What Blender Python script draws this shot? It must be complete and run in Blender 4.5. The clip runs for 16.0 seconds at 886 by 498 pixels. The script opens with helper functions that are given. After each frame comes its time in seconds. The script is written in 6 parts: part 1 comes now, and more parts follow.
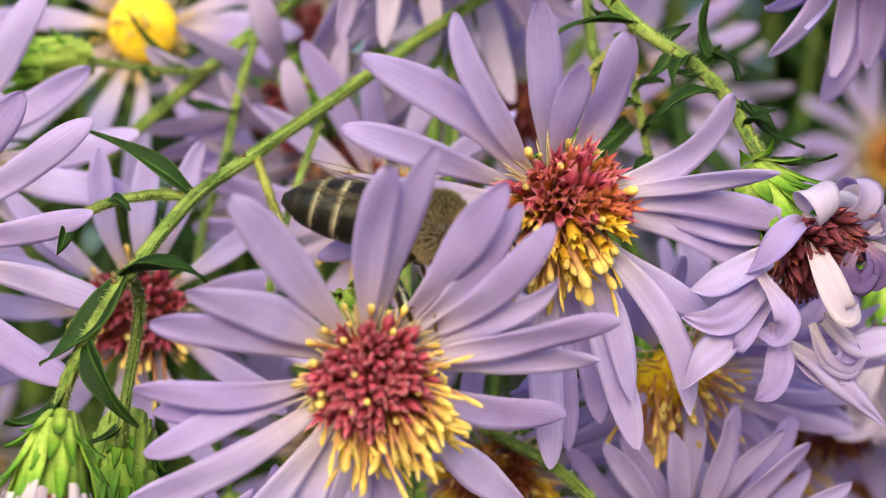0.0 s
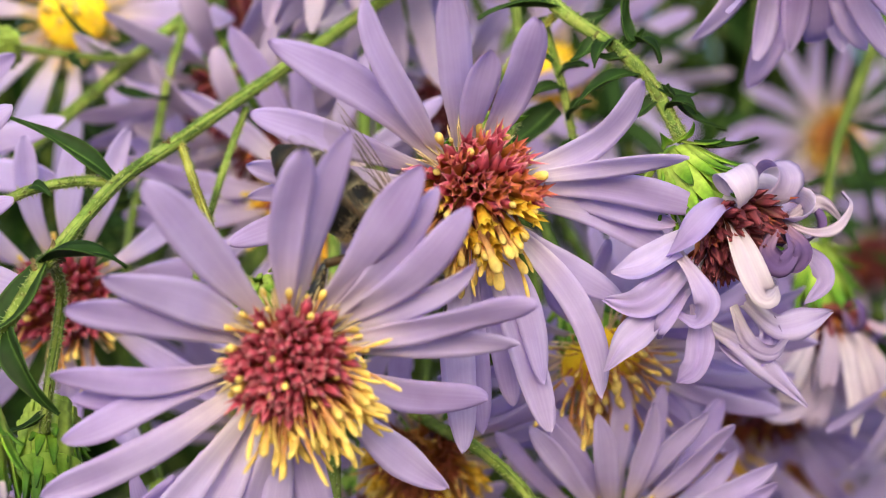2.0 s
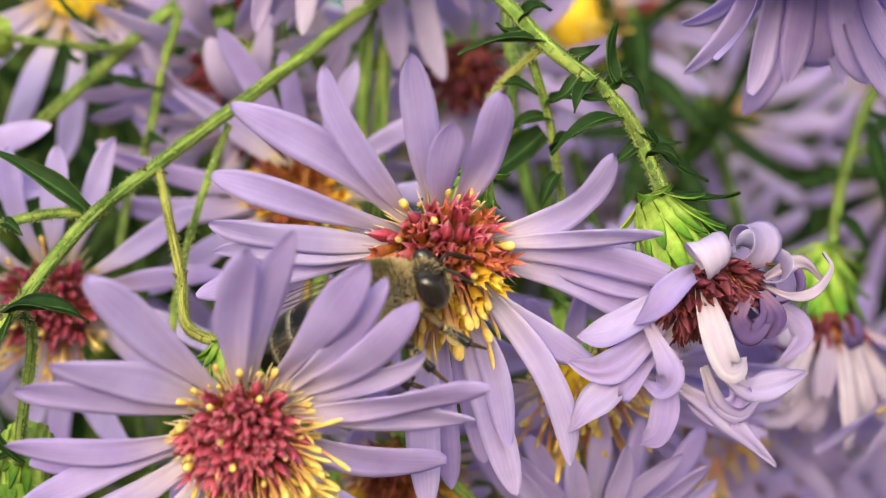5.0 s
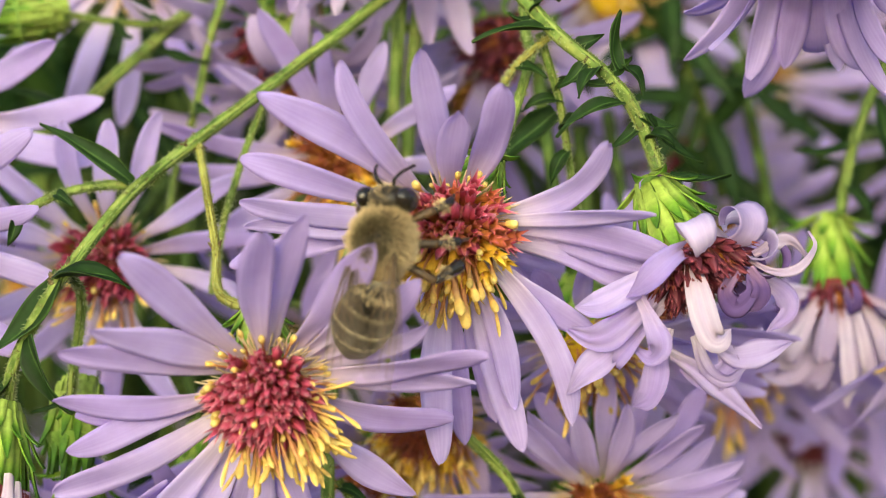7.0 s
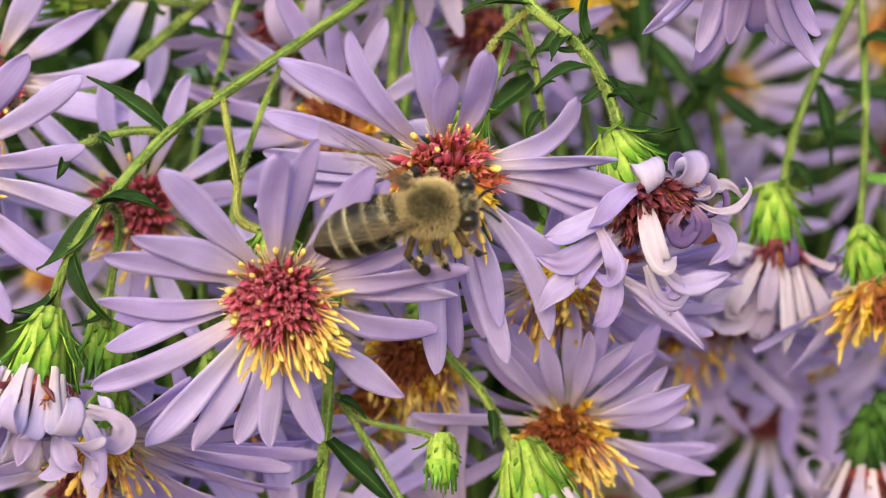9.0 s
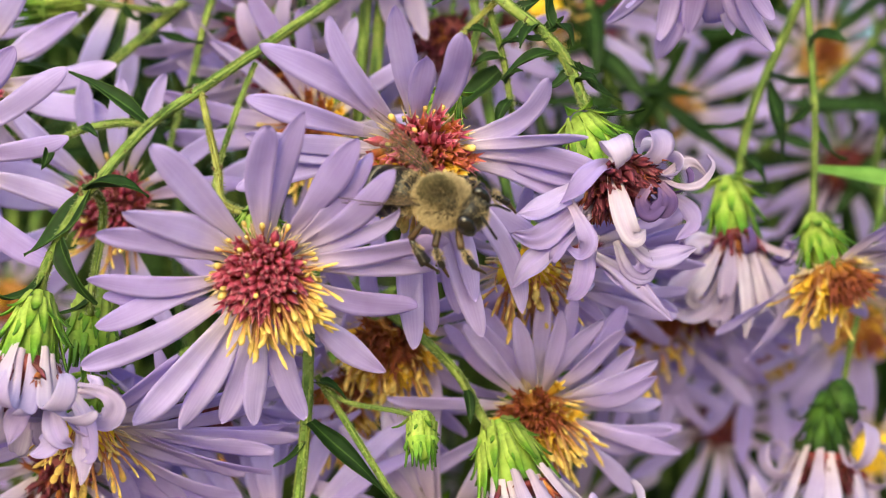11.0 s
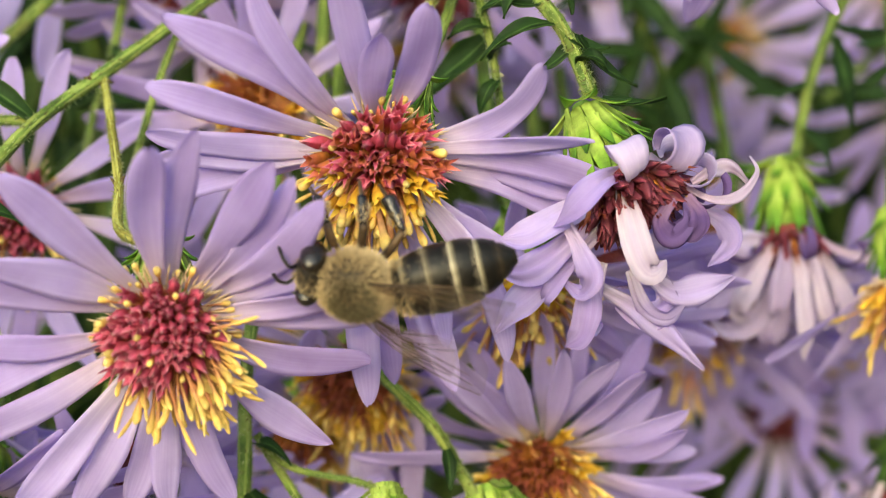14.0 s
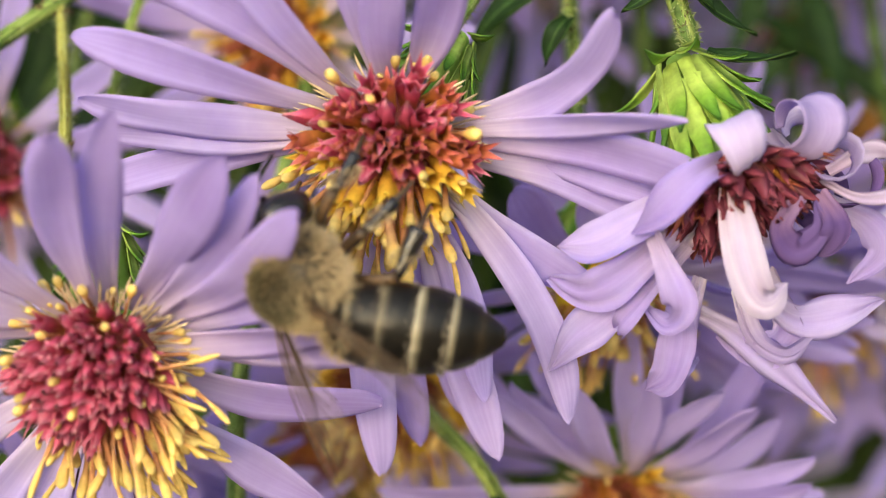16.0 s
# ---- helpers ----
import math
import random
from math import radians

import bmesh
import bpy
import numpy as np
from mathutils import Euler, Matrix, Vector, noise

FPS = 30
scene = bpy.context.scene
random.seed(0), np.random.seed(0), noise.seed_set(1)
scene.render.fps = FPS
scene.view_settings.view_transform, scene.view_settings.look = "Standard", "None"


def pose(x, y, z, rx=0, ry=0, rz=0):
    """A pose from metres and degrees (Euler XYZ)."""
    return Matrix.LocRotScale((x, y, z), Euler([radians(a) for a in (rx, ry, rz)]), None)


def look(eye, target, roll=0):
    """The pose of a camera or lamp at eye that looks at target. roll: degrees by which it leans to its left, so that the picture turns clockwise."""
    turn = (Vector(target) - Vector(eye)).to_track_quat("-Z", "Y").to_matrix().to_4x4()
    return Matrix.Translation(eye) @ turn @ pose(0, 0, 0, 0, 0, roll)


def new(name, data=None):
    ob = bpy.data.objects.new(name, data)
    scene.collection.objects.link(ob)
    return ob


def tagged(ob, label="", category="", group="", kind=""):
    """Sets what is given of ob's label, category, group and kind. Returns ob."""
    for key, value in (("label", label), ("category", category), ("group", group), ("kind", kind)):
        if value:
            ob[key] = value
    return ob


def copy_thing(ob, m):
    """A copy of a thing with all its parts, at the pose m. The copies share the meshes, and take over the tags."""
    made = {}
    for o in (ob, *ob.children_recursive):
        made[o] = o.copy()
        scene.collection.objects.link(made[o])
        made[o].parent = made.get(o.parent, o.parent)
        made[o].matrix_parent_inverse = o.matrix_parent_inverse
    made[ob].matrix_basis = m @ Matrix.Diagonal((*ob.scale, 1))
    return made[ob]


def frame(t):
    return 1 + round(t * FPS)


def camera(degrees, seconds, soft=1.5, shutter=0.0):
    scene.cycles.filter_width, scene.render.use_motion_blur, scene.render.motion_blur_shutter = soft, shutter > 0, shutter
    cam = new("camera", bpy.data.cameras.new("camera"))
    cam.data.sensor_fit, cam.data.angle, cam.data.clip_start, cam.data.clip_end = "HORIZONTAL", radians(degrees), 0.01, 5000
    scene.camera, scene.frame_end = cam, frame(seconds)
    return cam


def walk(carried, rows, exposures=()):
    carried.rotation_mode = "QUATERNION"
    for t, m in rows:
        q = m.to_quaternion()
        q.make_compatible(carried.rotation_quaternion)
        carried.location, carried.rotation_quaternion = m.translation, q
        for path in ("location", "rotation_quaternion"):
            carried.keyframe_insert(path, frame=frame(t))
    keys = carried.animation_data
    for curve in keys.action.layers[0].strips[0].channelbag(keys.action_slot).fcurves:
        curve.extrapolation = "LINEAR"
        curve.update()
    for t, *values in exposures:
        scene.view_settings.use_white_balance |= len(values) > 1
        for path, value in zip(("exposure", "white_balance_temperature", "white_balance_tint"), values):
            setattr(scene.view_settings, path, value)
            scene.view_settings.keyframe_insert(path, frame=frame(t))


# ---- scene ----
cam = camera(30.0, 16.0, soft=0.95)
focus = new("focus_mark")
focus.matrix_basis = pose(-0.0028, 0.0025, 0.5)
cam.data.dof.use_dof, cam.data.dof.focus_object, cam.data.dof.aperture_fstop = True, focus, 38.0
# seconds, eye, then pitch up, roll and yaw to the left in degrees
PATH = [
    (0, -0.01020, -0.08337, 0.48651, 8.81, -1.24, -0.34),
    (0.5, -0.00958, -0.08420, 0.48680, 8.53, -1.43, -0.35),
    (1, -0.00945, -0.08451, 0.48534, 8.35, -1.66, -1.14),
    (1.5, -0.01009, -0.08355, 0.48535, 8.32, -1.74, -1.11),
    (2, -0.00787, -0.08345, 0.48615, 8.43, -1.80, -1.50),
    (2.5, -0.00891, -0.08267, 0.48555, 8.05, -1.69, -0.27),
    (3, -0.00855, -0.08128, 0.48715, 7.47, -1.49, -0.30),
    (3.5, -0.00474, -0.07934, 0.49009, 6.23, -1.38, 0.08),
    (4, -0.00285, -0.08216, 0.49456, 3.36, -0.90, 0.06),
    (4.5, -0.00157, -0.08328, 0.49863, 0.97, -0.41, 1.90),
    (4.7, -0.00125, -0.08297, 0.50015, 0.68, -0.10, 2.03),
    (6.8, 0.00503, -0.09192, 0.50304, -1.38, 0.77, 4.51),
    (7, 0.00430, -0.09057, 0.50410, -2.27, 0.67, 5.35),
    (7.5, 0.00984, -0.08678, 0.50534, -3.19, 0.61, 5.93),
    (8, 0.01068, -0.09060, 0.50694, -3.63, 0.80, 6.48),
    (8.5, 0.00902, -0.09889, 0.50237, -2.36, 1.36, 5.70),
    (9, 0.00629, -0.10612, 0.49653, -0.14, 1.94, 5.18),
    (9.2, 0.00524, -0.10760, 0.49326, 0.75, 2.12, 4.26),
    (11.3, 0.00342, -0.11116, 0.48968, 2.90, 0.70, 2.54),
    (11.5, 0.00371, -0.11263, 0.48966, 3.16, 0.66, 2.26),
    (12, 0.00576, -0.11304, 0.48775, 3.51, 0.42, 2.21),
    (12.5, 0.00526, -0.10948, 0.48859, 2.90, 0.15, 2.59),
    (13, 0.00282, -0.10197, 0.49256, 1.47, -0.06, 3.15),
    (13.5, 0.00640, -0.09347, 0.49627, -0.28, 0.05, 4.35),
    (14, 0.00809, -0.08407, 0.49900, -1.48, 0.11, 5.31),
    (14.5, 0.00918, -0.07433, 0.49926, -2.98, 0.86, 6.69),
    (15, 0.00834, -0.06700, 0.50241, -2.97, 0.78, 6.79),
    (15.5, 0.00901, -0.06295, 0.50350, -5.30, 1.41, 9.19),
    (16, 0.01003, -0.06067, 0.50417, -6.44, 0.99, 10.37),
]

walk(cam, [(t, pose(x, y, z) @ pose(0, 0, 0, 0, 0, yaw) @ pose(0, 0, 0, 90 + up, 0, 0) @ pose(0, 0, 0, 0, 0, roll))
           for t, x, y, z, up, roll, yaw in PATH],
     exposures=[(0, 1.16, 6250, -4), (13.5, 1.18, 6200, -3), (15, 1.16, 6250, -3), (16, 1.14, 6000, 5)])

# ---- light: a bright overcast afternoon ----
ELEV, TURN = 14, 188
world = bpy.data.worlds.new("overcast_sky")
scene.world = world
world.use_nodes = True
wn, wl = world.node_tree.nodes, world.node_tree.links
sky = wn.new("ShaderNodeTexSky")
sky.sky_type, sky.sun_disc = "NISHITA", False
sky.sun_elevation, sky.sun_rotation = radians(ELEV), radians(TURN)
sky.dust_density, sky.ozone_density = 5.0, 1.0
wl.new(sky.outputs[0], wn["Background"].inputs[0])
wn["Background"].inputs[1].default_value = 0.15
sun = new("sun", bpy.data.lights.new("sun", "SUN"))
sun.data.energy, sun.data.angle, sun.data.color = 1.2, radians(110), (1.0, 0.99, 0.96)
sun.matrix_world = look((-0.19, -1.35, 0.84), (0.0, 0, 0.5))

# ---- materials ----
def material(name, rough=0.6, spec=0.3):
    m = bpy.data.materials.new(name)
    m.use_nodes = True
    n, l = m.node_tree.nodes, m.node_tree.links
    b = n["Principled BSDF"]
    b.inputs["Roughness"].default_value = rough
    b.inputs["Specular IOR Level"].default_value = spec
    return m, n, l, b


def node(n, kind, **inputs):
    k = n.new(kind)
    for key, value in inputs.items():
        k.inputs[key.replace("_", " ")].default_value = value
    return k


def ramp(n, stops):
    r = n.new("ShaderNodeValToRGB")
    e = r.color_ramp.elements
    while len(e) < len(stops):
        e.new(0.5)
    for k, (at, c) in zip(e, stops):
        k.position, k.color = at, (*c, 1)
    return r


def blend(n, l, a, b, fac, mode="MIX"):
    x = n.new("ShaderNodeMix")
    x.data_type, x.blend_type = "RGBA", mode
    for socket, value in ((x.inputs[6], a), (x.inputs[7], b), (x.inputs[0], fac)):
        if hasattr(value, "is_linked"):
            l.new(value, socket)
        else:
            socket.default_value = value if isinstance(value, float) else (*value, 1)
    return x.outputs[2]


def through_light(n, l, b, colour, share):
    """Thin plant tissue: part of the light goes through it."""
    t = n.new("ShaderNodeBsdfTranslucent")
    l.new(colour, t.inputs[0])
    mix = node(n, "ShaderNodeMixShader", Fac=share)
    l.new(b.outputs[0], mix.inputs[1])
    l.new(t.outputs[0], mix.inputs[2])
    l.new(mix.outputs[0], n["Material Output"].inputs[0])


def petal_material(name, body, tip, base, share=0.48):
    """Ray floret: long veins, a pale or yellowish foot, faint blotches, each petal a little different."""
    m, n, l, b = material(name, 0.7, 0.1)
    uv = n.new("ShaderNodeUVMap")
    sep = n.new("ShaderNodeSeparateXYZ")
    l.new(uv.outputs[0], sep.inputs[0])
    along = ramp(n, [(0.0, base), (0.22, tuple(0.5 * (p + q) for p, q in zip(base, body))), (0.45, body), (1.0, tip)])
    l.new(sep.outputs[0], along.inputs[0])
    info = n.new("ShaderNodeObjectInfo")
    vary = ramp(n, [(0.0, (0.86, 0.82, 0.92)), (0.5, (1, 1, 1)), (1.0, (1.08, 1.12, 1.05))])
    l.new(info.outputs["Random"], vary.inputs[0])
    c = blend(n, l, along.outputs[0], vary.outputs[0], 1.0, "MULTIPLY")
    stretch = node(n, "ShaderNodeMapping", Scale=(1.0, 7.0, 1.0))
    l.new(uv.outputs[0], stretch.inputs[0])
    veins = node(n, "ShaderNodeTexNoise", Scale=1.0, Detail=3.0)
    l.new(stretch.outputs[0], veins.inputs[0])
    vr = ramp(n, [(0.34, (0.88, 0.83, 0.93)), (0.64, (1.05, 1.06, 1.04))])
    l.new(veins.outputs[0], vr.inputs[0])
    c = blend(n, l, c, vr.outputs[0], 0.85, "MULTIPLY")
    geo = n.new("ShaderNodeNewGeometry")
    spots = node(n, "ShaderNodeTexNoise", Scale=420.0, Detail=4.0, Roughness=0.6)
    l.new(geo.outputs["Position"], spots.inputs[0])
    sr = ramp(n, [(0.36, (0.88, 0.84, 0.92)), (0.6, (1.04, 1.04, 1.03))])
    l.new(spots.outputs[0], sr.inputs[0])
    c = blend(n, l, c, sr.outputs[0], 0.7, "MULTIPLY")
    l.new(c, b.inputs["Base Color"])
    bump = node(n, "ShaderNodeBump", Strength=0.16, Distance=0.0001)
    l.new(veins.outputs[0], bump.inputs["Height"])
    l.new(bump.outputs[0], b.inputs["Normal"])
    through_light(n, l, b, c, share)
    return m


def grain_material(name, dark, mid, light, scale=1500.0, rough=0.6, share=0.0, spec=0.3, bumpy=0.4, dist=0.0001, stretch=(1, 1, 1)):
    """Plain tissue with mottling at two scales and fine relief."""
    m, n, l, b = material(name, rough, spec)
    tex = n.new("ShaderNodeTexCoord")
    mp = node(n, "ShaderNodeMapping", Scale=stretch)
    l.new(tex.outputs["Object"], mp.inputs[0])
    big = node(n, "ShaderNodeTexNoise", Scale=scale * 0.2, Detail=3.0)
    fine = node(n, "ShaderNodeTexNoise", Scale=scale, Detail=3.0)
    l.new(mp.outputs[0], big.inputs[0])
    l.new(mp.outputs[0], fine.inputs[0])
    r = ramp(n, [(0.34, dark), (0.48, mid), (0.66, light)])
    add = node(n, "ShaderNodeMath")
    add.operation = "MULTIPLY_ADD"
    l.new(fine.outputs[0], add.inputs[0])
    add.inputs[1].default_value = 0.5
    half = node(n, "ShaderNodeMath")
    half.operation = "MULTIPLY"
    half.inputs[1].default_value = 0.5
    l.new(big.outputs[0], half.inputs[0])
    l.new(half.outputs[0], add.inputs[2])
    l.new(add.outputs[0], r.inputs[0])
    info = n.new("ShaderNodeObjectInfo")
    vary = ramp(n, [(0.0, (0.8, 0.8, 0.8)), (1.0, (1.15, 1.15, 1.15))])
    l.new(info.outputs["Random"], vary.inputs[0])
    c = blend(n, l, r.outputs[0], vary.outputs[0], 1.0, "MULTIPLY")
    l.new(c, b.inputs["Base Color"])
    bump = node(n, "ShaderNodeBump", Strength=bumpy, Distance=dist)
    l.new(fine.outputs[0], bump.inputs["Height"])
    l.new(bump.outputs[0], b.inputs["Normal"])
    if share:
        through_light(n, l, b, c, share)
    return m


def uv_material(name, stops, axis=0, rough=0.5, share=0.0, noise_scale=2500.0, spec=0.3):
    """Colour that runs along a piece from its foot to its tip."""
    m, n, l, b = material(name, rough, spec)
    uv = n.new("ShaderNodeUVMap")
    sep = n.new("ShaderNodeSeparateXYZ")
    l.new(uv.outputs[0], sep.inputs[0])
    r = ramp(n, stops)
    l.new(sep.outputs[axis], r.inputs[0])
    tex = n.new("ShaderNodeTexCoord")
    fine = node(n, "ShaderNodeTexNoise", Scale=noise_scale, Detail=3.0)
    l.new(tex.outputs["Object"], fine.inputs[0])
    fr = ramp(n, [(0.3, (0.72, 0.72, 0.72)), (0.65, (1.12, 1.12, 1.12))])
    l.new(fine.outputs[0], fr.inputs[0])
    c = blend(n, l, r.outputs[0], fr.outputs[0], 1.0, "MULTIPLY")
    info = n.new("ShaderNodeObjectInfo")
    vary = ramp(n, [(0.0, (0.78, 0.78, 0.78)), (1.0, (1.12, 1.12, 1.12))])
    l.new(info.outputs["Random"], vary.inputs[0])
    c = blend(n, l, c, vary.outputs[0], 1.0, "MULTIPLY")
    l.new(c, b.inputs["Base Color"])
    bump = node(n, "ShaderNodeBump", Strength=0.3, Distance=0.00008)
    l.new(fine.outputs[0], bump.inputs["Height"])
    l.new(bump.outputs[0], b.inputs["Normal"])
    if share:
        through_light(n, l, b, c, share)
    return m


def stem_material(name, dark, mid, light):
    """Ribbed skin with long streaks, brown flecks and dull patches; the uv runs in millimetres along the stem."""
    m, n, l, b = material(name, 0.62, 0.2)
    uv = n.new("ShaderNodeUVMap")
    layers = []
    for scale, detail in (((0.35, 7.0, 1.0), 3.0), ((2.6, 9.0, 1.0), 4.0), ((0.22, 2.0, 1.0), 2.0)):
        mp = node(n, "ShaderNodeMapping", Scale=scale)
        l.new(uv.outputs[0], mp.inputs[0])
        tex = node(n, "ShaderNodeTexNoise", Scale=1.0, Detail=detail, Roughness=0.6)
        l.new(mp.outputs[0], tex.inputs[0])
        layers.append(tex.outputs[0])
    streak = ramp(n, [(0.38, dark), (0.5, mid), (0.62, light)])
    l.new(layers[0], streak.inputs[0])
    fleck = ramp(n, [(0.36, (1, 1, 1)), (0.43, (0, 0, 0))])
    l.new(layers[1], fleck.inputs[0])
    c = blend(n, l, streak.outputs[0], (0.055, 0.035, 0.015), fleck.outputs[0])
    patch = ramp(n, [(0.35, (0.62, 0.55, 0.45)), (0.6, (1.12, 1.12, 1.05))])
    l.new(layers[2], patch.inputs[0])
    c = blend(n, l, c, patch.outputs[0], 0.9, "MULTIPLY")
    l.new(c, b.inputs["Base Color"])
    bump = node(n, "ShaderNodeBump", Strength=0.8, Distance=0.00015)
    l.new(layers[1], bump.inputs["Height"])
    l.new(bump.outputs[0], b.inputs["Normal"])
    return m


LILAC = petal_material("lilac_petal", (0.615, 0.53, 0.87), (0.595, 0.50, 0.86), (0.80, 0.71, 0.74), 0.54)
PALE = petal_material("pale_petal", (0.65, 0.575, 0.81), (0.64, 0.56, 0.81), (0.74, 0.64, 0.72), 0.5)
WHITE = petal_material("bleached_petal", (0.68, 0.61, 0.78), (0.66, 0.575, 0.77), (0.70, 0.55, 0.72), 0.48)
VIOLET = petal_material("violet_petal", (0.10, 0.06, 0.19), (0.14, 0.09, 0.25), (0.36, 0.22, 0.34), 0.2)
RED = uv_material("red_floret", [(0.0, (0.40, 0.16, 0.03)), (0.4, (0.42, 0.055, 0.09)), (0.7, (0.60, 0.10, 0.20)), (0.9, (0.70, 0.22, 0.32)), (1.0, (0.78, 0.38, 0.42))], share=0.3)
BRICK = uv_material("brick_red_floret", [(0.0, (0.62, 0.30, 0.03)), (0.5, (0.50, 0.15, 0.06)), (1.0, (0.56, 0.13, 0.15))], share=0.15)
AMBER = uv_material("amber_floret", [(0.0, (0.50, 0.22, 0.03)), (0.5, (0.72, 0.42, 0.04)), (1.0, (0.86, 0.62, 0.08))], share=0.15)
ORANGE = uv_material("orange_floret", [(0.0, (0.50, 0.22, 0.03)), (0.5, (0.36, 0.12, 0.04)), (1.0, (0.30, 0.07, 0.06))], share=0.15)
WINE = uv_material("wine_floret", [(0.0, (0.18, 0.06, 0.04)), (0.5, (0.12, 0.02, 0.04)), (1.0, (0.26, 0.055, 0.085))])
YELLOW = uv_material("yellow_stamen", [(0.0, (0.46, 0.14, 0.06)), (0.35, (0.66, 0.36, 0.16)), (0.6, (0.82, 0.58, 0.16)), (1.0, (0.90, 0.74, 0.27))], share=0.3, rough=0.7)
CREAM = uv_material("cream_bristle", [(0.0, (0.80, 0.62, 0.42)), (1.0, (0.88, 0.74, 0.48))], share=0.3)
DISC = grain_material("disc_flesh", (0.10, 0.02, 0.02), (0.20, 0.035, 0.04), (0.28, 0.06, 0.05), 1800)
RUSSET = grain_material("russet_disc", (0.16, 0.05, 0.02), (0.30, 0.12, 0.03), (0.46, 0.22, 0.04), 1800)
GOLD = grain_material("gold_disc", (0.72, 0.42, 0.02), (0.88, 0.60, 0.02), (0.92, 0.72, 0.04), 1800)
BRACT = uv_material("bract", [(0.0, (0.34, 0.46, 0.08)), (0.4, (0.42, 0.56, 0.10)), (0.58, (0.24, 0.42, 0.04)), (0.8, (0.13, 0.29, 0.025)), (1.0, (0.07, 0.16, 0.02))], share=0.25)
DARKBRACT = uv_material("dark_bract", [(0.0, (0.03, 0.08, 0.01)), (0.45, (0.07, 0.15, 0.02)), (0.8, (0.022, 0.06, 0.008)), (1.0, (0.012, 0.03, 0.006))], share=0.2)
GREENCUP = grain_material("green_cup", (0.14, 0.26, 0.03), (0.26, 0.42, 0.06), (0.36, 0.52, 0.10), 1200, share=0.1)
STEM = stem_material("stem_skin", (0.06, 0.105, 0.022), (0.14, 0.22, 0.045), (0.27, 0.34, 0.09))
# STEM again with the clump's shade put into its colours, for stalks farther back
SHADEDSTEM = stem_material("shaded_stem_skin", (0.03, 0.055, 0.012), (0.065, 0.115, 0.022), (0.13, 0.19, 0.04))
STRAW = stem_material("straw_stem_skin", (0.16, 0.15, 0.03), (0.27, 0.28, 0.06), (0.40, 0.40, 0.12))
HAIR = uv_material("stem_hair", [(0.0, (0.30, 0.38, 0.12)), (1.0, (0.55, 0.58, 0.36))], share=0.3)
KNOT = grain_material("brown_knot", (0.03, 0.02, 0.01), (0.10, 0.07, 0.03), (0.24, 0.17, 0.07), 2500, rough=0.8)
LEAF = uv_material("leaf_blade", [(0.0, (0.05, 0.10, 0.02)), (0.1, (0.010, 0.026, 0.005)), (0.44, (0.016, 0.042, 0.008)), (0.5, (0.07, 0.125, 0.03)), (0.56, (0.016, 0.042, 0.008)), (0.9, (0.010, 0.026, 0.005)), (1.0, (0.05, 0.10, 0.02))], axis=1, rough=0.6, share=0.15, noise_scale=1200.0, spec=0.15)
FRESHLEAF = grain_material("fresh_leaf", (0.09, 0.20, 0.03), (0.14, 0.28, 0.05), (0.20, 0.36, 0.08), 700, share=0.25)
# leaf green darkened almost to black: the shade of the gaps is in the colour
FOLIAGE = grain_material("shade_dark_foliage", (0.006, 0.014, 0.004), (0.014, 0.034, 0.008), (0.04, 0.08, 0.018), 160, share=0.1, spec=0.05)
# ground out of view; its tone is raised to throw light up at nodding petals
SOIL = grain_material("soil", (0.09, 0.07, 0.05), (0.15, 0.12, 0.085), (0.22, 0.18, 0.14), 60, rough=0.9, dist=0.004)


# ---- building helpers; flower dimensions in millimetres ----
MM = 0.001


def spot(x, y, z):
    """A place in centimetres round the heart of the flower group, which hangs half a metre over the ground."""
    return Vector((x * 0.01, y * 0.01, 0.5 + z * 0.01))


def mesh_of(name, verts, faces, uvs=None, mat=None, smooth=True):
    me = bpy.data.meshes.new(name)
    me.from_pydata([tuple(v) for v in verts], [], faces)
    if smooth:
        me.polygons.foreach_set("use_smooth", [True] * len(me.polygons))
    if uvs is not None:
        layer = me.uv_layers.new(name="UVMap")
        for loop in me.loops:
            layer.data[loop.index].uv = uvs[loop.vertex_index]
    if mat:
        me.materials.append(mat)
    me.update()
    return me


def child(name, mesh, parent, m=None, label=""):
    ob = new(name, mesh)
    ob.parent = parent
    if m is not None:
        ob.matrix_basis = m
    return tagged(ob, label=label)


def facing(place, normal, spin=0.0):
    """The pose of a flower at a place whose face looks along normal."""
    z = Vector(normal).normalized()
    x = Vector((0, 0, 1)).cross(z)
    x = x.normalized() if x.length > 1e-4 else Vector((1, 0, 0))
    y = z.cross(x)
    m = Matrix((x, y, z)).transposed().to_4x4()
    m.translation = place
    return m @ pose(0, 0, 0, 0, 0, spin)


def smooth01(a):
    a = min(1.0, max(0.0, a))
    return a * a * (3 - 2 * a)


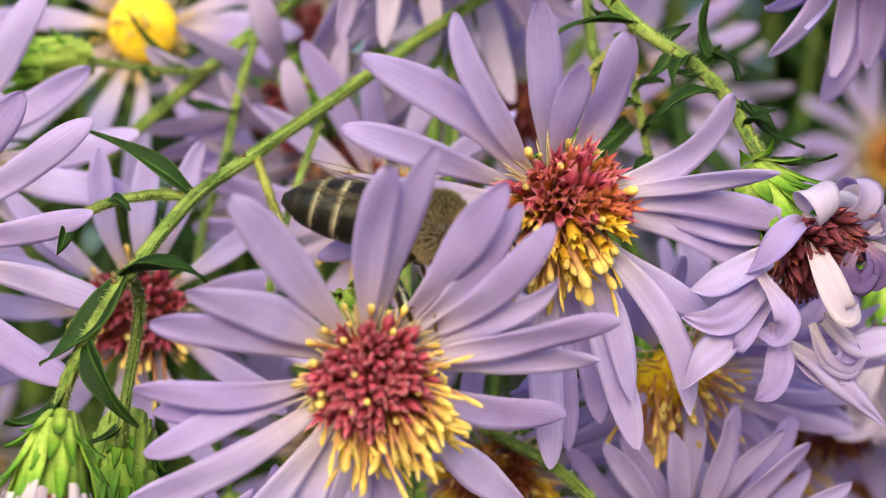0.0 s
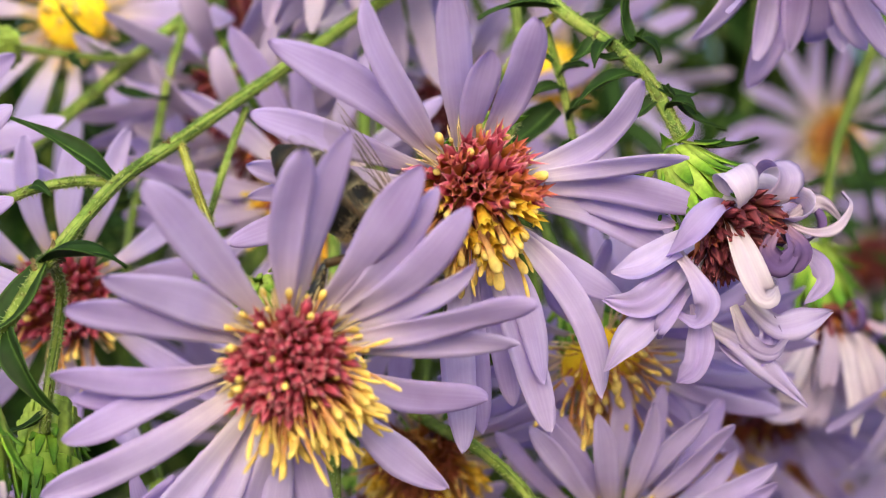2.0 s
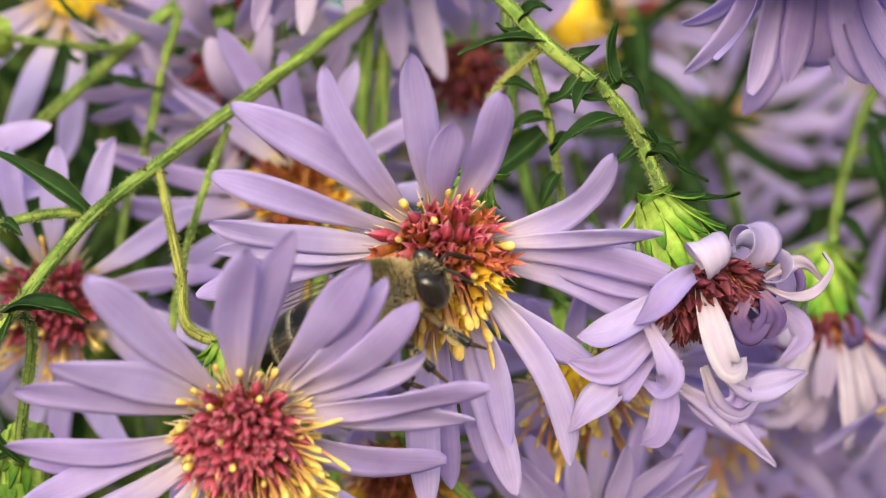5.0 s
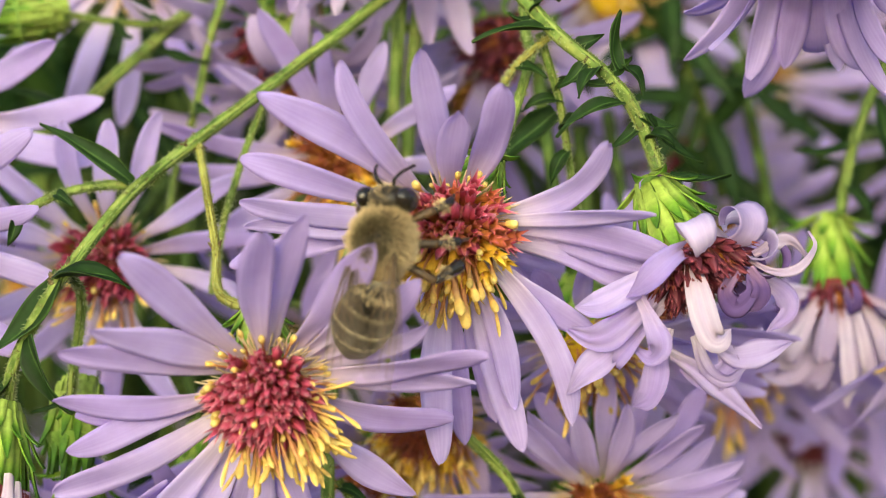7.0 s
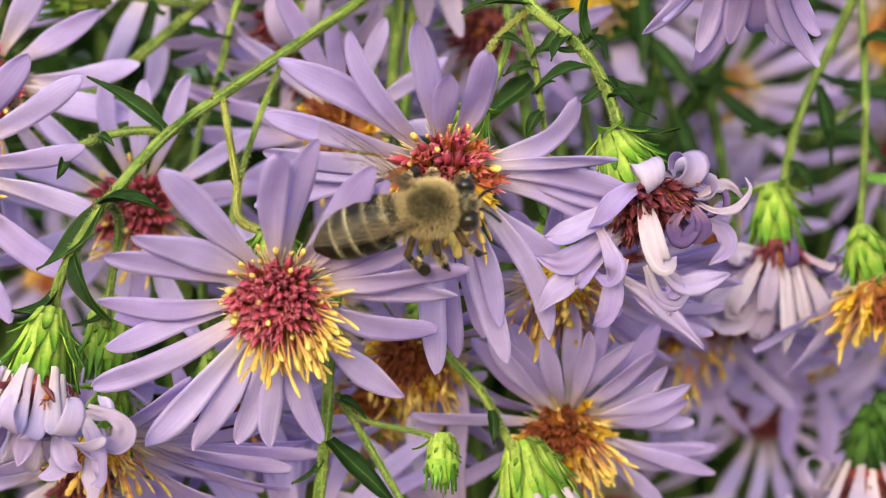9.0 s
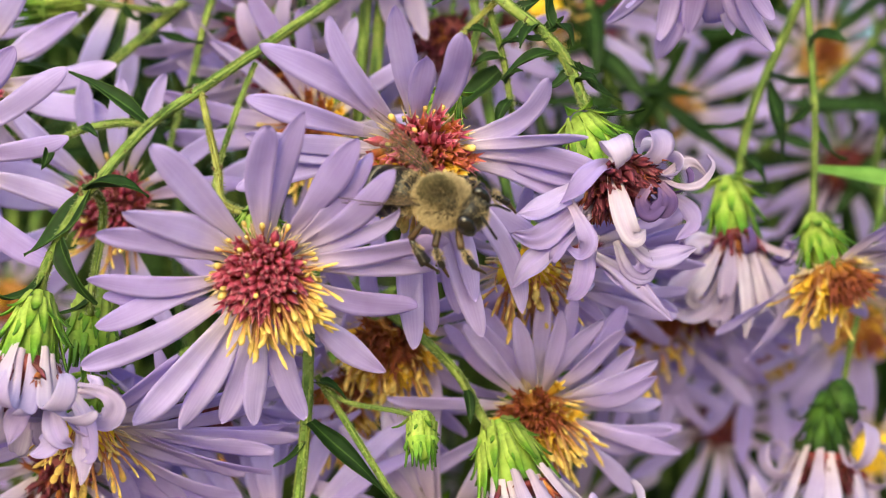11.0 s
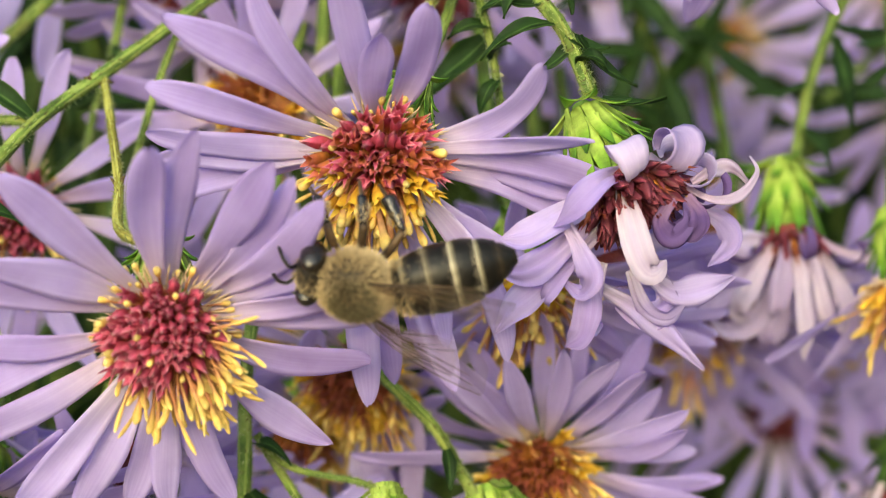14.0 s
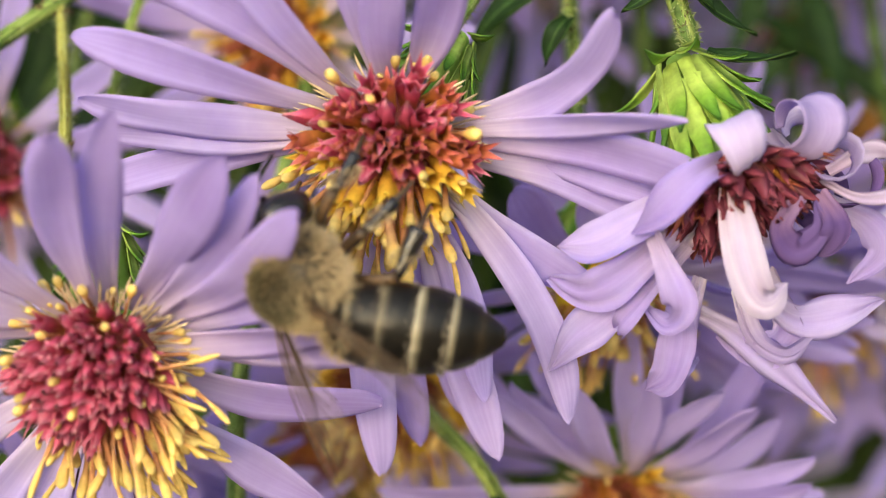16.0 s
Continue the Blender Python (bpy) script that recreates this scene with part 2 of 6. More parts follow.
def petal_shape(az, reach, rise, width=2.2, bend=20.0, curl=0.0, twist=0.0, sweep=0.0, ring=2.6, start=0.45, cup=0.15, foot=-0.9, seed=0):
    """Vertices, faces and uvs of one ray floret, in millimetres, in the flower's space (its face looks along z)."""
    rng = random.Random(seed * 7919 + int(az * 13))
    nu, nv = 16, 7
    b = radians(bend) / 2
    chord = math.hypot(reach - ring, rise - foot)
    length = chord * (b / math.sin(b) if abs(b) > 0.01 else 1)
    e0 = math.atan2(rise - foot, reach - ring) + b
    r, z, pos = ring, foot, []
    for i in range(nu + 1):
        s = 1 - (1 - i / nu) ** 1.35
        step = (1 - (1 - (i + 1) / nu) ** 1.35 if i < nu else 1.0) - s
        e = e0 - 2 * b * s - radians(curl) * max(0.0, (s - start) / (1 - start)) ** 1.2
        pos.append((r, z, e, s))
        r += math.cos(e) * length * step
        z += math.sin(e) * length * step
    sway = rng.uniform(-0.65, 0.65)
    w1, w2, ph = rng.uniform(-0.09, 0.09), rng.uniform(-0.12, 0.12), rng.uniform(0, 6)
    nick, tip0, wide = rng.uniform(0.0, 0.03), rng.uniform(0.56, 0.76), rng.uniform(0.5, 0.72)
    verts, uvs = [], []
    for side in (1, -1):
        for r, z, e, s in pos:
            w = 0.40 * width * (0.40 + 0.60 * smooth01(s / wide)) * (1 + w1 * math.sin(9 * s + ph))
            if s > tip0:
                w *= max(0.012, 1 - ((s - tip0) / (1.004 - tip0)) ** 2.2) ** 0.6
            a = radians(az + sweep * s * s)
            rad, tan = Vector((math.cos(a), math.sin(a), 0)), Vector((-math.sin(a), math.cos(a), 0))
            nrm = rad * -math.sin(e) + Vector((0, 0, math.cos(e)))
            tw = radians(twist) * s + w2 * math.sin(5 * s + ph)
            across = tan * math.cos(tw) + nrm * math.sin(tw)
            up = nrm * math.cos(tw) - tan * math.sin(tw)
            mid = rad * r + tan * (sway * math.sin(math.pi * (1.3 * s + 0.2)) * s) + Vector((0, 0, z))
            for j in range(nv):
                q = 2 * j / (nv - 1) - 1
                lift = cup * w * (q * q - 0.4) + 0.018 * width * math.cos(q * 9.4) * (1.1 - 0.8 * s) + 0.06 * width * math.sin(6 * s + 2 * q + ph)
                t = 0.035 * (1 - 0.9 * q * q)
                p = mid + across * (w * q) + up * (lift + side * t)
                if s == 1.0:
                    p += (mid - Vector((rad * pos[-2][0] + Vector((0, 0, pos[-2][1]))))) * (-nick * 8 * (1 - abs(q)))
                verts.append(p * MM)
                uvs.append((s, 0.5 + 0.5 * q))
    faces, top = [], (nu + 1) * nv
    for i in range(nu):
        for j in range(nv - 1):
            a = i * nv + j
            faces.append((a, a + nv, a + nv + 1, a + 1))
            faces.append((top + a, top + a + 1, top + a + nv + 1, top + a + nv))
        for j, flip in ((0, 1), (nv - 1, 0)):
            a = i * nv + j
            f = (a, a + nv, top + a + nv, top + a)
            faces.append(f[::-1] if flip else f)
    a = nu * nv
    faces.append(tuple(range(a, a + nv)) + tuple(range(top + a + nv - 1, top + a - 1, -1)))
    return verts, faces, uvs


def petal(parent, mat, *args, **kw):
    v, f, u = petal_shape(*args, **kw)
    return child("petal", mesh_of("petal", v, f, u, mat), parent)


def ribbon(parent, mat, pts, width, face, turn=0.0, seed=0):
    """A withered ray floret: a soft strap along a line of places (millimetres, in the flower's space) whose broad side looks along face."""
    rng = random.Random(seed)
    path = glide([Vector(p) for p in pts], 6)
    n, nv, verts, uvs, faces = len(path), 7, [], [], []
    ph, bow = rng.uniform(0, 6), rng.uniform(-0.1, 0.45)
    for side in (1, -1):
        for i, p in enumerate(path):
            s = i / (n - 1)
            d = (path[min(i + 1, n - 1)] - path[max(i - 1, 0)]).normalized()
            across = d.cross(Vector(face)).normalized()
            across.rotate(Matrix.Rotation(radians(turn) * s + 0.15 * math.sin(4 * s + ph), 3, d))
            up = across.cross(d)
            w = 0.5 * width * (0.5 + 0.5 * smooth01(s / 0.55)) * (max(0.03, 1 - max(0.0, (s - 0.4) / 0.605) ** 1.9) ** 0.8) * (1 + 0.08 * math.sin(11 * s + ph))
            for j in range(nv):
                q = 2 * j / (nv - 1) - 1
                lift = bow * w * q * q + 0.11 * width * math.cos(q * 7 + ph) + 0.06 * width * math.sin(9 * s + 2.5 * q + ph)
                verts.append((p + across * (w * q) + up * (lift + side * 0.035 * (1 - 0.9 * q * q))) * MM)
                uvs.append((0.15 + 0.85 * s, 0.5 + 0.5 * q))
    top = n * nv
    for i in range(n - 1):
        for j in range(nv - 1):
            a = i * nv + j
            faces += [(a, a + nv, a + nv + 1, a + 1), (top + a, top + a + 1, top + a + nv + 1, top + a + nv)]
        for j in (0, nv - 1):
            a = i * nv + j
            faces.append((a, a + nv, top + a + nv, top + a))
    return child("petal", mesh_of("petal", verts, faces, uvs, mat), parent)


def spun(profile, sides, lobes=0, bendx=0.0):
    """Verts, faces, uvs of a turned piece: profile rows of (radius, height); the last ring may break into pointed lobes. Millimetres."""
    verts, uvs, faces = [], [], []
    n = len(profile)
    for i, (r, h) in enumerate(profile):
        for k in range(sides):
            a = 2 * math.pi * k / sides
            hh, rr = h, r
            if lobes and i == n - 1 and k % 2:
                hh, rr = profile[-2][1] + 0.1, profile[-2][0] * 0.95
            verts.append(Vector((rr * math.cos(a) + bendx * hh * hh, rr * math.sin(a), hh)) * MM)
            uvs.append((i / (n - 1), k / sides))
        if i:
            for k in range(sides):
                a, b = (i - 1) * sides + k, (i - 1) * sides + (k + 1) % sides
                faces.append((a, b, b + sides, a + sides))
    return verts, faces, uvs


def floret_shape(seed, mouth=0.29, height=1.1):
    """A tube that opens into five uneven, bent-back lobes."""
    rng = random.Random(seed)
    v, f, u = spun([(0.20, -0.6), (0.22, 0.2 * height), (0.30, 0.8 * height), (mouth * 0.9, 1.15 * height), (mouth * 1.3, 1.5 * height), (mouth * 1.7, 1.6 * height)], 10)
    for k in range(0, 10):
        reach, droop = rng.uniform(0.7, 1.3), rng.uniform(-0.25, 0.3)
        for ring in (4, 5):
            p = v[ring * 10 + k]
            if k % 2:
                q = v[30 + k]
                v[ring * 10 + k] = q * 0.97 + Vector((0, 0, 0.04 * (ring - 3))) * MM
            else:
                p.x, p.y = p.x * reach, p.y * reach
                p.z += (droop * (ring - 3) - 0.05) * MM
    return v, f, u


FLORET_SHAPES = [floret_shape(k) for k in range(3)]
FLORET_SHAPE = FLORET_SHAPES[0]
CLOSED_SHAPE = spun([(0.20, -0.6), (0.24, 0.2), (0.33, 0.62), (0.36, 0.95), (0.24, 1.3), (0.11, 1.6), (0.01, 1.85)], 10, bendx=0.10)
for k in range(20, 70):
    if k % 2:
        CLOSED_SHAPE[0][k].x, CLOSED_SHAPE[0][k].y = CLOSED_SHAPE[0][k].x * 0.55, CLOSED_SHAPE[0][k].y * 0.55
STAMEN_SHAPES = [spun([(0.08, -0.5), (0.08, 0.6 * h), (0.085, 1.5 * h), (0.10 * w, 1.8 * h), (0.155 * w, 2.15 * h), (0.175 * w, 2.5 * h), (0.12 * w, 2.7 * h), (0.02, 2.8 * h)], 7, bendx=b) for b, w, h in ((0.0, 1.0, 1.0), (0.07, 0.75, 1.15), (0.14, 1.1, 0.85), (-0.07, 0.65, 1.25), (0.04, 1.2, 0.75))]
KNOB_SHAPE = spun([(0.08, -0.5), (0.09, 1.0), (0.11, 1.25), (0.20, 1.45), (0.25, 1.75), (0.20, 2.0), (0.02, 2.1)], 8)
BRISTLE_SHAPE = spun([(0.08, -0.5), (0.075, 0.8), (0.08, 1.6), (0.02, 2.1)], 4, bendx=0.04)


def shape_mesh(name, shape, mat):
    return mesh_of(name, *shape, mat)


def merged(name, items, mat):
    """One mesh out of many (shape, matrix)."""
    verts, faces, uvs = [], [], []
    for (v, f, u), m in items:
        k = len(verts)
        verts += [m @ Vector(p) for p in v]
        faces += [tuple(i + k for i in q) for q in f]
        uvs += u
    return mesh_of(name, verts, faces, uvs, mat)


def upright(p, d, spin=0.0, size=1.0):
    """A matrix that stands a piece at p (millimetres) along d."""
    q = Vector(d).to_track_quat("Z", "X").to_matrix().to_4x4()
    return Matrix.Translation(Vector(p) * MM) @ q @ Matrix.Rotation(spin, 4, "Z") @ Matrix.Scale(size, 4)


OPEN_SHAPE = floret_shape(9, 0.30, 1.25)
STALK_SHAPES = [spun([(0.10, -0.6), (0.12, 0.6), (0.13, 1.5), (0.17, 2.1), (0.23, 2.35), (0.26, 2.6), (0.19, 2.85), (0.02, 2.95)], 8, bendx=b) for b in (0.0, 0.05)]
CLOSED_MESH = shape_mesh("floret", CLOSED_SHAPE, RED)
STALK_MESHES = [shape_mesh("stamen", s, YELLOW) for s in STALK_SHAPES]
FLORET_MESHES = [shape_mesh("floret", s, RED) for s in FLORET_SHAPES]
ORANGE_MESH, WINE_MESH = shape_mesh("floret", FLORET_SHAPE, ORANGE), shape_mesh("floret", CLOSED_SHAPE, WINE)
BRICK_MESH, AMBER_MESH = (shape_mesh("floret", OPEN_SHAPE, m) for m in (BRICK, AMBER))
STAMEN_MESHES = [shape_mesh("stamen", s, YELLOW) for s in STAMEN_SHAPES]
KNOB_MESH = shape_mesh("stamen", KNOB_SHAPE, YELLOW)
BRISTLE_MESH = shape_mesh("bristle", BRISTLE_SHAPE, CREAM)


def disc_part(flower, radius=3.1, dome=1.9, count=70, kind="red", fall=(0, -1, 0), seed=1, single=False, long=True):
    """The flower's eye: a dome packed with florets; longer stamens stand at its rim and lean towards fall (the way they hang)."""
    rng = random.Random(seed)
    flesh = {"gold": GOLD, "orange": RUSSET}.get(kind, DISC)
    dome_rows = [(0.86 * radius * math.cos(a), 0.8 * dome * math.sin(a)) for a in [radians(d) for d in (-30, -15, 0, 20, 40, 60, 75, 88)]]
    body = mesh_of("disc", *spun(dome_rows, 20), flesh)
    disc = child("disc", body, flower)
    fall = Vector(fall)
    packs = {}
    for i in range(count):
        rr = math.sqrt((i + 0.5) / count)
        a = i * 2.39996 + rng.uniform(-0.2, 0.2)
        flat = Vector((math.cos(a), math.sin(a), 0))
        p = flat * (radius * rr * 0.97) + Vector((0, 0, dome * math.sqrt(max(0.0, 1 - rr * rr * 0.9)) - 0.3))
        d = (flat * (0.15 + 1.0 * rr ** 2) + Vector((0, 0, 1.0)) + Vector([rng.uniform(-0.28, 0.28) for _ in range(3)])).normalized()
        hang = flat.dot(fall)
        size = rng.uniform(0.85, 1.15)
        if kind == "red":
            what = ("closed" if rng.random() < 0.75 else "open") if rr < 0.92 - 0.42 * max(0.0, hang) + rng.uniform(-0.12, 0.12) else ("stamen" if hang > 0 and rng.random() < 0.7 else "closed")
            d = (d + Vector((0, 0, 0.35)) - fall * 0.15).normalized()
            size *= 0.86
        elif kind == "brick":
            edge = 0.45 - 0.75 * hang + rng.uniform(-0.2, 0.2)
            what = rng.choice(("open", "brick", "brick", "closed")) if rr < edge or (hang < 0 and rr > 0.6) else ("stalk" if rng.random() < 0.55 else "amber")
        elif kind == "orange":
            what = "orange" if rr < 0.36 - 0.7 * hang else ("amber" if rng.random() < 0.3 else "stamen")
        elif kind == "gold":
            what = "stamen" if rr > 0.35 else "knob"
        else:
            what = "wine" if rng.random() < 0.9 else "orange"
            size *= rng.uniform(0.5, 0.9)
            d = (d + Vector([rng.uniform(-0.35, 0.35) for _ in range(3)])).normalized()
        if what in ("stamen", "stalk"):
            d = (d + fall * (0.75 * (0.3 + max(0.0, hang))) * rng.uniform(0.2, 1.4) + Vector([rng.uniform(-0.38, 0.38) for _ in range(3)])).normalized()
            size *= (0.8 + 0.5 * max(0.0, hang)) * rng.uniform(0.75, 1.2) * (1.0 if long else 0.6) * (0.75 if what == "stalk" else 1.0)
            key = (what, rng.randrange(2 if what == "stalk" else 5))
        elif what in ("closed", "open", "brick", "amber") and rng.random() < (0.09 if kind == "brick" else 0.05) and rr > 0.2:
            key, size = ("knob", 0), size * rng.uniform(0.75, 1.0)
        else:
            key = (what, rng.randrange(3) if what == "open" else 0)
        packs.setdefault(key, []).append(upright(p, d, rng.uniform(0, 6.3), size))
    if single and kind != "wine":
        for i in range(64 if kind == "red" else 26):
            a = math.atan2(fall.y, fall.x) + rng.gauss(0, 0.72)
            flat = Vector((math.cos(a), math.sin(a), 0))
            d = (flat * rng.uniform(0.8, 1.5) + fall * 0.25 + Vector((0, 0, rng.uniform(0.15, 0.95))) + Vector([rng.uniform(-0.28, 0.28) for _ in range(3)])).normalized()
            packs.setdefault(("stamen", rng.randrange(5)), []).append(upright(flat * radius * rng.uniform(0.45, 0.98) + Vector((0, 0, rng.uniform(0.0, 1.3))), d, rng.uniform(0, 6.3), rng.uniform(0.75, 1.25)))
        for i in range(9):
            a = rng.uniform(0, 6.283)
            flat = Vector((math.cos(a), math.sin(a), 0))
            packs.setdefault(("knob", 0), []).append(upright(flat * radius * rng.uniform(0.8, 1.0), flat * 1.2 + Vector((0, 0, rng.uniform(0.4, 1.3))), rng.uniform(0, 6.3), rng.uniform(0.5, 0.85)))
    for i in range(0 if kind == "wine" else int(count * (1.0 if single else 0.8))):
        a = rng.uniform(0, 6.283)
        flat = Vector((math.cos(a), math.sin(a), 0))
        d = (flat * 1.5 + Vector((0, 0, rng.uniform(0.1, 0.6))) + Vector([rng.uniform(-0.4, 0.4) for _ in range(3)])).normalized()
        packs.setdefault(("bristle", 0) if rng.random() < 0.94 or kind == "wine" else ("knob", 0), []).append(upright(flat * radius * 0.95 + Vector((0, 0, -0.2)), d, rng.uniform(0, 6.3), rng.uniform(0.4, 0.8)))
    look_up = {"closed": (CLOSED_MESH, CLOSED_SHAPE, RED), "brick": (BRICK_MESH, OPEN_SHAPE, BRICK), "amber": (AMBER_MESH, OPEN_SHAPE, AMBER), "orange": (ORANGE_MESH, FLORET_SHAPE, ORANGE), "wine": (WINE_MESH, CLOSED_SHAPE, WINE),
               "knob": (KNOB_MESH, KNOB_SHAPE, YELLOW), "bristle": (BRISTLE_MESH, BRISTLE_SHAPE, CREAM)}
    for (what, n), mats in packs.items():
        if what in look_up:
            me, shape, mat = look_up[what]
        elif what == "open":
            me, shape, mat = FLORET_MESHES[n], FLORET_SHAPES[n], RED
        elif what == "stalk":
            me, shape, mat = STALK_MESHES[n], STALK_SHAPES[n], YELLOW
        else:
            me, shape, mat = STAMEN_MESHES[n], STAMEN_SHAPES[n], YELLOW
        name = {"knob": "stamen", "stalk": "stamen", "stamen": "stamen", "bristle": "bristle"}.get(what, "floret")
        if single:
            for m in mats:
                child(name, me, disc, m)
        else:
            tagged(child(name, merged(name, [(shape, m) for m in mats], mat), disc), kind="stuff")
    return disc


def bract_shape(length=4.2, width=1.3, flare=0.25):
    verts, uvs, faces = [], [], []
    nu, nv = 7, 3
    for side in (1, -1):
        for i in range(nu + 1):
            s = i / nu
            w = 0.5 * width * (0.75 + 0.5 * s if s < 0.4 else 0.95 * (1 - ((s - 0.4) / 0.62) ** 1.5) + 0.03)
            out = flare * length * s ** 4
            for j in range(nv):
                q = j - 1
                verts.append(Vector((out + 0.12 * width * (1 - q * q) + side * 0.06, w * q, length * s)) * MM)
                uvs.append((s, 0.5 + 0.5 * q))
    top = (nu + 1) * nv
    for i in range(nu):
        for j in range(nv - 1):
            a = i * nv + j
            faces += [(a, a + 1, a + nv + 1, a + nv), (top + a, top + a + nv, top + a + nv + 1, top + a + 1)]
        for j in (0, nv - 1):
            a = i * nv + j
            faces.append((a, a + nv, top + a + nv, top + a))
    return verts, faces, uvs


BRACT_SHAPES = [bract_shape(2.6, 0.72, 0.22), bract_shape(3.6, 0.78, 0.10), bract_shape(4.4, 0.80, 0.04)]
BRACT_MESHES = [shape_mesh("bract", s, BRACT) for s in BRACT_SHAPES]


def involucre_part(flower, radius=2.6, depth=5.6, seed=1, single=True, size=1.0, shut=0.0, lean=None):
    """The green cup under the flower: a hull with three rows of pointed bracts."""
    rng = random.Random(seed)
    hull = [(0.5, -depth), (radius * 0.42, -depth * 0.86), (radius * 0.58, -depth * 0.55), (radius * 0.70, -depth * 0.25), (radius * 0.80, -0.5)]
    cup = child("involucre", mesh_of("involucre", *spun(hull, 16), GREENCUP), flower)
    if lean is not None:
        cup.matrix_basis = Matrix.Translation((0, 0, -0.0009)) @ Vector((0, 0, -1)).rotation_difference(Vector(lean)).to_matrix().to_4x4()
    items = [[], [], []]
    for row, (z, r, tilt, n) in enumerate(((-depth * 0.98, radius * 0.46, 24, 9), (-depth * 0.88, radius * 0.62, 15, 12), (-depth * 0.72, radius * 0.78, 8, 15))):
        for k in range(n):
            a = 2 * math.pi * (k + 0.5 * row) / n + rng.uniform(-0.15, 0.15)
            m = Matrix.Rotation(a, 4, "Z") @ Matrix.Translation(Vector((r, 0, z)) * MM) @ Matrix.Rotation(radians(tilt - shut + (rng.uniform(14, 40) if row == 0 and rng.random() < 0.3 else rng.uniform(-4, 9))), 4, "Y") @ Matrix.Scale(size * depth / 5.6 * rng.uniform(0.88, 1.1), 4)
            items[row].append(m)
    for row in range(3):
        if single:
            for m in items[row]:
                child("bract", BRACT_MESHES[row], cup, m)
        else:
            tagged(child("bract", merged("bract", [(BRACT_SHAPES[row], m) for m in items[row]], BRACT), cup), kind="stuff")
    return cup


def aster(place, normal, petals, label, mat=LILAC, kind="red", radius=3.1, dome=1.9, count=70, fall=(0, -1, 0), seed=1, single=False, green=True, depth=5.6, spin=0.0, long=True, lean=None, stalk=True, cup=0.64):
    """One aster head: petals as rows of (azimuth of the tip, reach, rise, width, bend, curl, twist, sideways sweep)."""
    flower = new("aster_flower")
    tagged(flower, label, "flower", "asters of the clump")
    flower.matrix_basis = facing(place, normal, spin)
    for k, row in enumerate(petals):
        az, reach, rise, width, bend, curl, twist, sweep = (*row, *(2.2, 18, 0, 0, random.Random(seed * 31 + k).uniform(-6, 6))[len(row) - 3:])
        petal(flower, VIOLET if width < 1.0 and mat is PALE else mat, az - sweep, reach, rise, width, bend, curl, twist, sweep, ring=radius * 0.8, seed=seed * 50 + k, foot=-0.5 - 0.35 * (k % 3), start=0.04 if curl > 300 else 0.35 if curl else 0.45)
    disc_part(flower, radius, dome, count, kind, fall, seed, single, long)
    if green:
        involucre_part(flower, radius * cup, depth, seed, single=single or green == "single", size=0.72 if lean else 1.0, lean=lean)
    if stalk:
        base = flower.matrix_basis @ Vector((0, 0, -depth * MM))
        back = -Vector(normal).normalized()
        rng = random.Random(seed + 500)
        foot = Vector((base.x + rng.uniform(-0.03, 0.03), base.y + rng.uniform(0.12, 0.2), -0.01))
        ob = new("aster_shoot")
        tagged(ob, "thin green aster stem bent over to its flower", "shoot", "shoots of the clump")
        pts = [base - back * 0.0005, base + back * 0.008, base + back * 0.016 + Vector((0, 0.012, 0.004)), base + Vector((0, 0.05, 0.015)), Vector((foot.x, foot.y, 0.36)), foot]
        child("stalk", mesh_of("stalk", *tube_shape(pts, 0.3, 1.2, sides=7, n=6, seed=seed), SHADEDSTEM), ob)
    return flower


def wheel(n, reach, rise, width=2.1, bend=20, curl=0, seed=1, span=(0, 360), wild=1.0):
    """A full set of petals, each a little different."""
    rng = random.Random(seed)
    rows = []
    for k in range(n):
        az = span[0] + (span[1] - span[0]) * (k + 0.5) / n + rng.uniform(-6, 6) * wild
        rows.append((az, reach * rng.uniform(0.88, 1.08), rise + rng.uniform(-1.4, 1.4) * wild, width * rng.uniform(0.85, 1.15),
                     bend + rng.uniform(-14, 14) * wild, curl * rng.uniform(0.6, 1.4), rng.uniform(-14, 14) * wild))
    return rows


def glide(points, n):
    """Catmull-Rom through the points: n places to each stretch."""
    pts = [points[0] * 2 - points[1]] + list(points) + [points[-1] * 2 - points[-2]]
    out = []
    for a, b, c, d in zip(pts, pts[1:], pts[2:], pts[3:]):
        for i in range(n):
            t = i / n
            out.append(0.5 * ((2 * b) + (c - a) * t + (2 * a - 5 * b + 4 * c - d) * t * t + (3 * b - a - 3 * c + d) * t ** 3))
    return out + [points[-1]]


def tube_shape(points, r0, r1, sides=9, n=7, knots=0.045, seed=1):
    rng = random.Random(seed)
    path = glide(points, n)
    verts, faces, uvs, side, run = [], [], [], Vector((0.3, 1, 0.2)), 0.0
    for i, p in enumerate(path):
        d = (path[min(i + 1, len(path) - 1)] - path[max(i - 1, 0)]).normalized()
        side = (side - d * side.dot(d)).normalized()
        up = d.cross(side)
        s = i / (len(path) - 1)
        r = (r0 + (r1 - r0) * s) * (1 + rng.uniform(-knots, knots))
        for k in range(sides):
            a = 2 * math.pi * k / sides
            rr = r * (1 + 0.07 * math.cos(3 * a) + rng.uniform(-0.04, 0.04))
            verts.append(p + (side * math.cos(a) + up * math.sin(a)) * rr * MM)
            uvs.append((run + seed * 3.7, abs(2 * k / sides - 1)))
        if i < len(path) - 1:
            run += (path[i + 1] - p).length / MM
        if i:
            for k in range(sides):
                a, b = (i - 1) * sides + k, (i - 1) * sides + (k + 1) % sides
                faces.append((a, b, b + sides, a + sides))
    faces += [tuple(range(sides))[::-1], tuple(range(len(verts) - sides, len(verts)))]
    return verts, faces, uvs


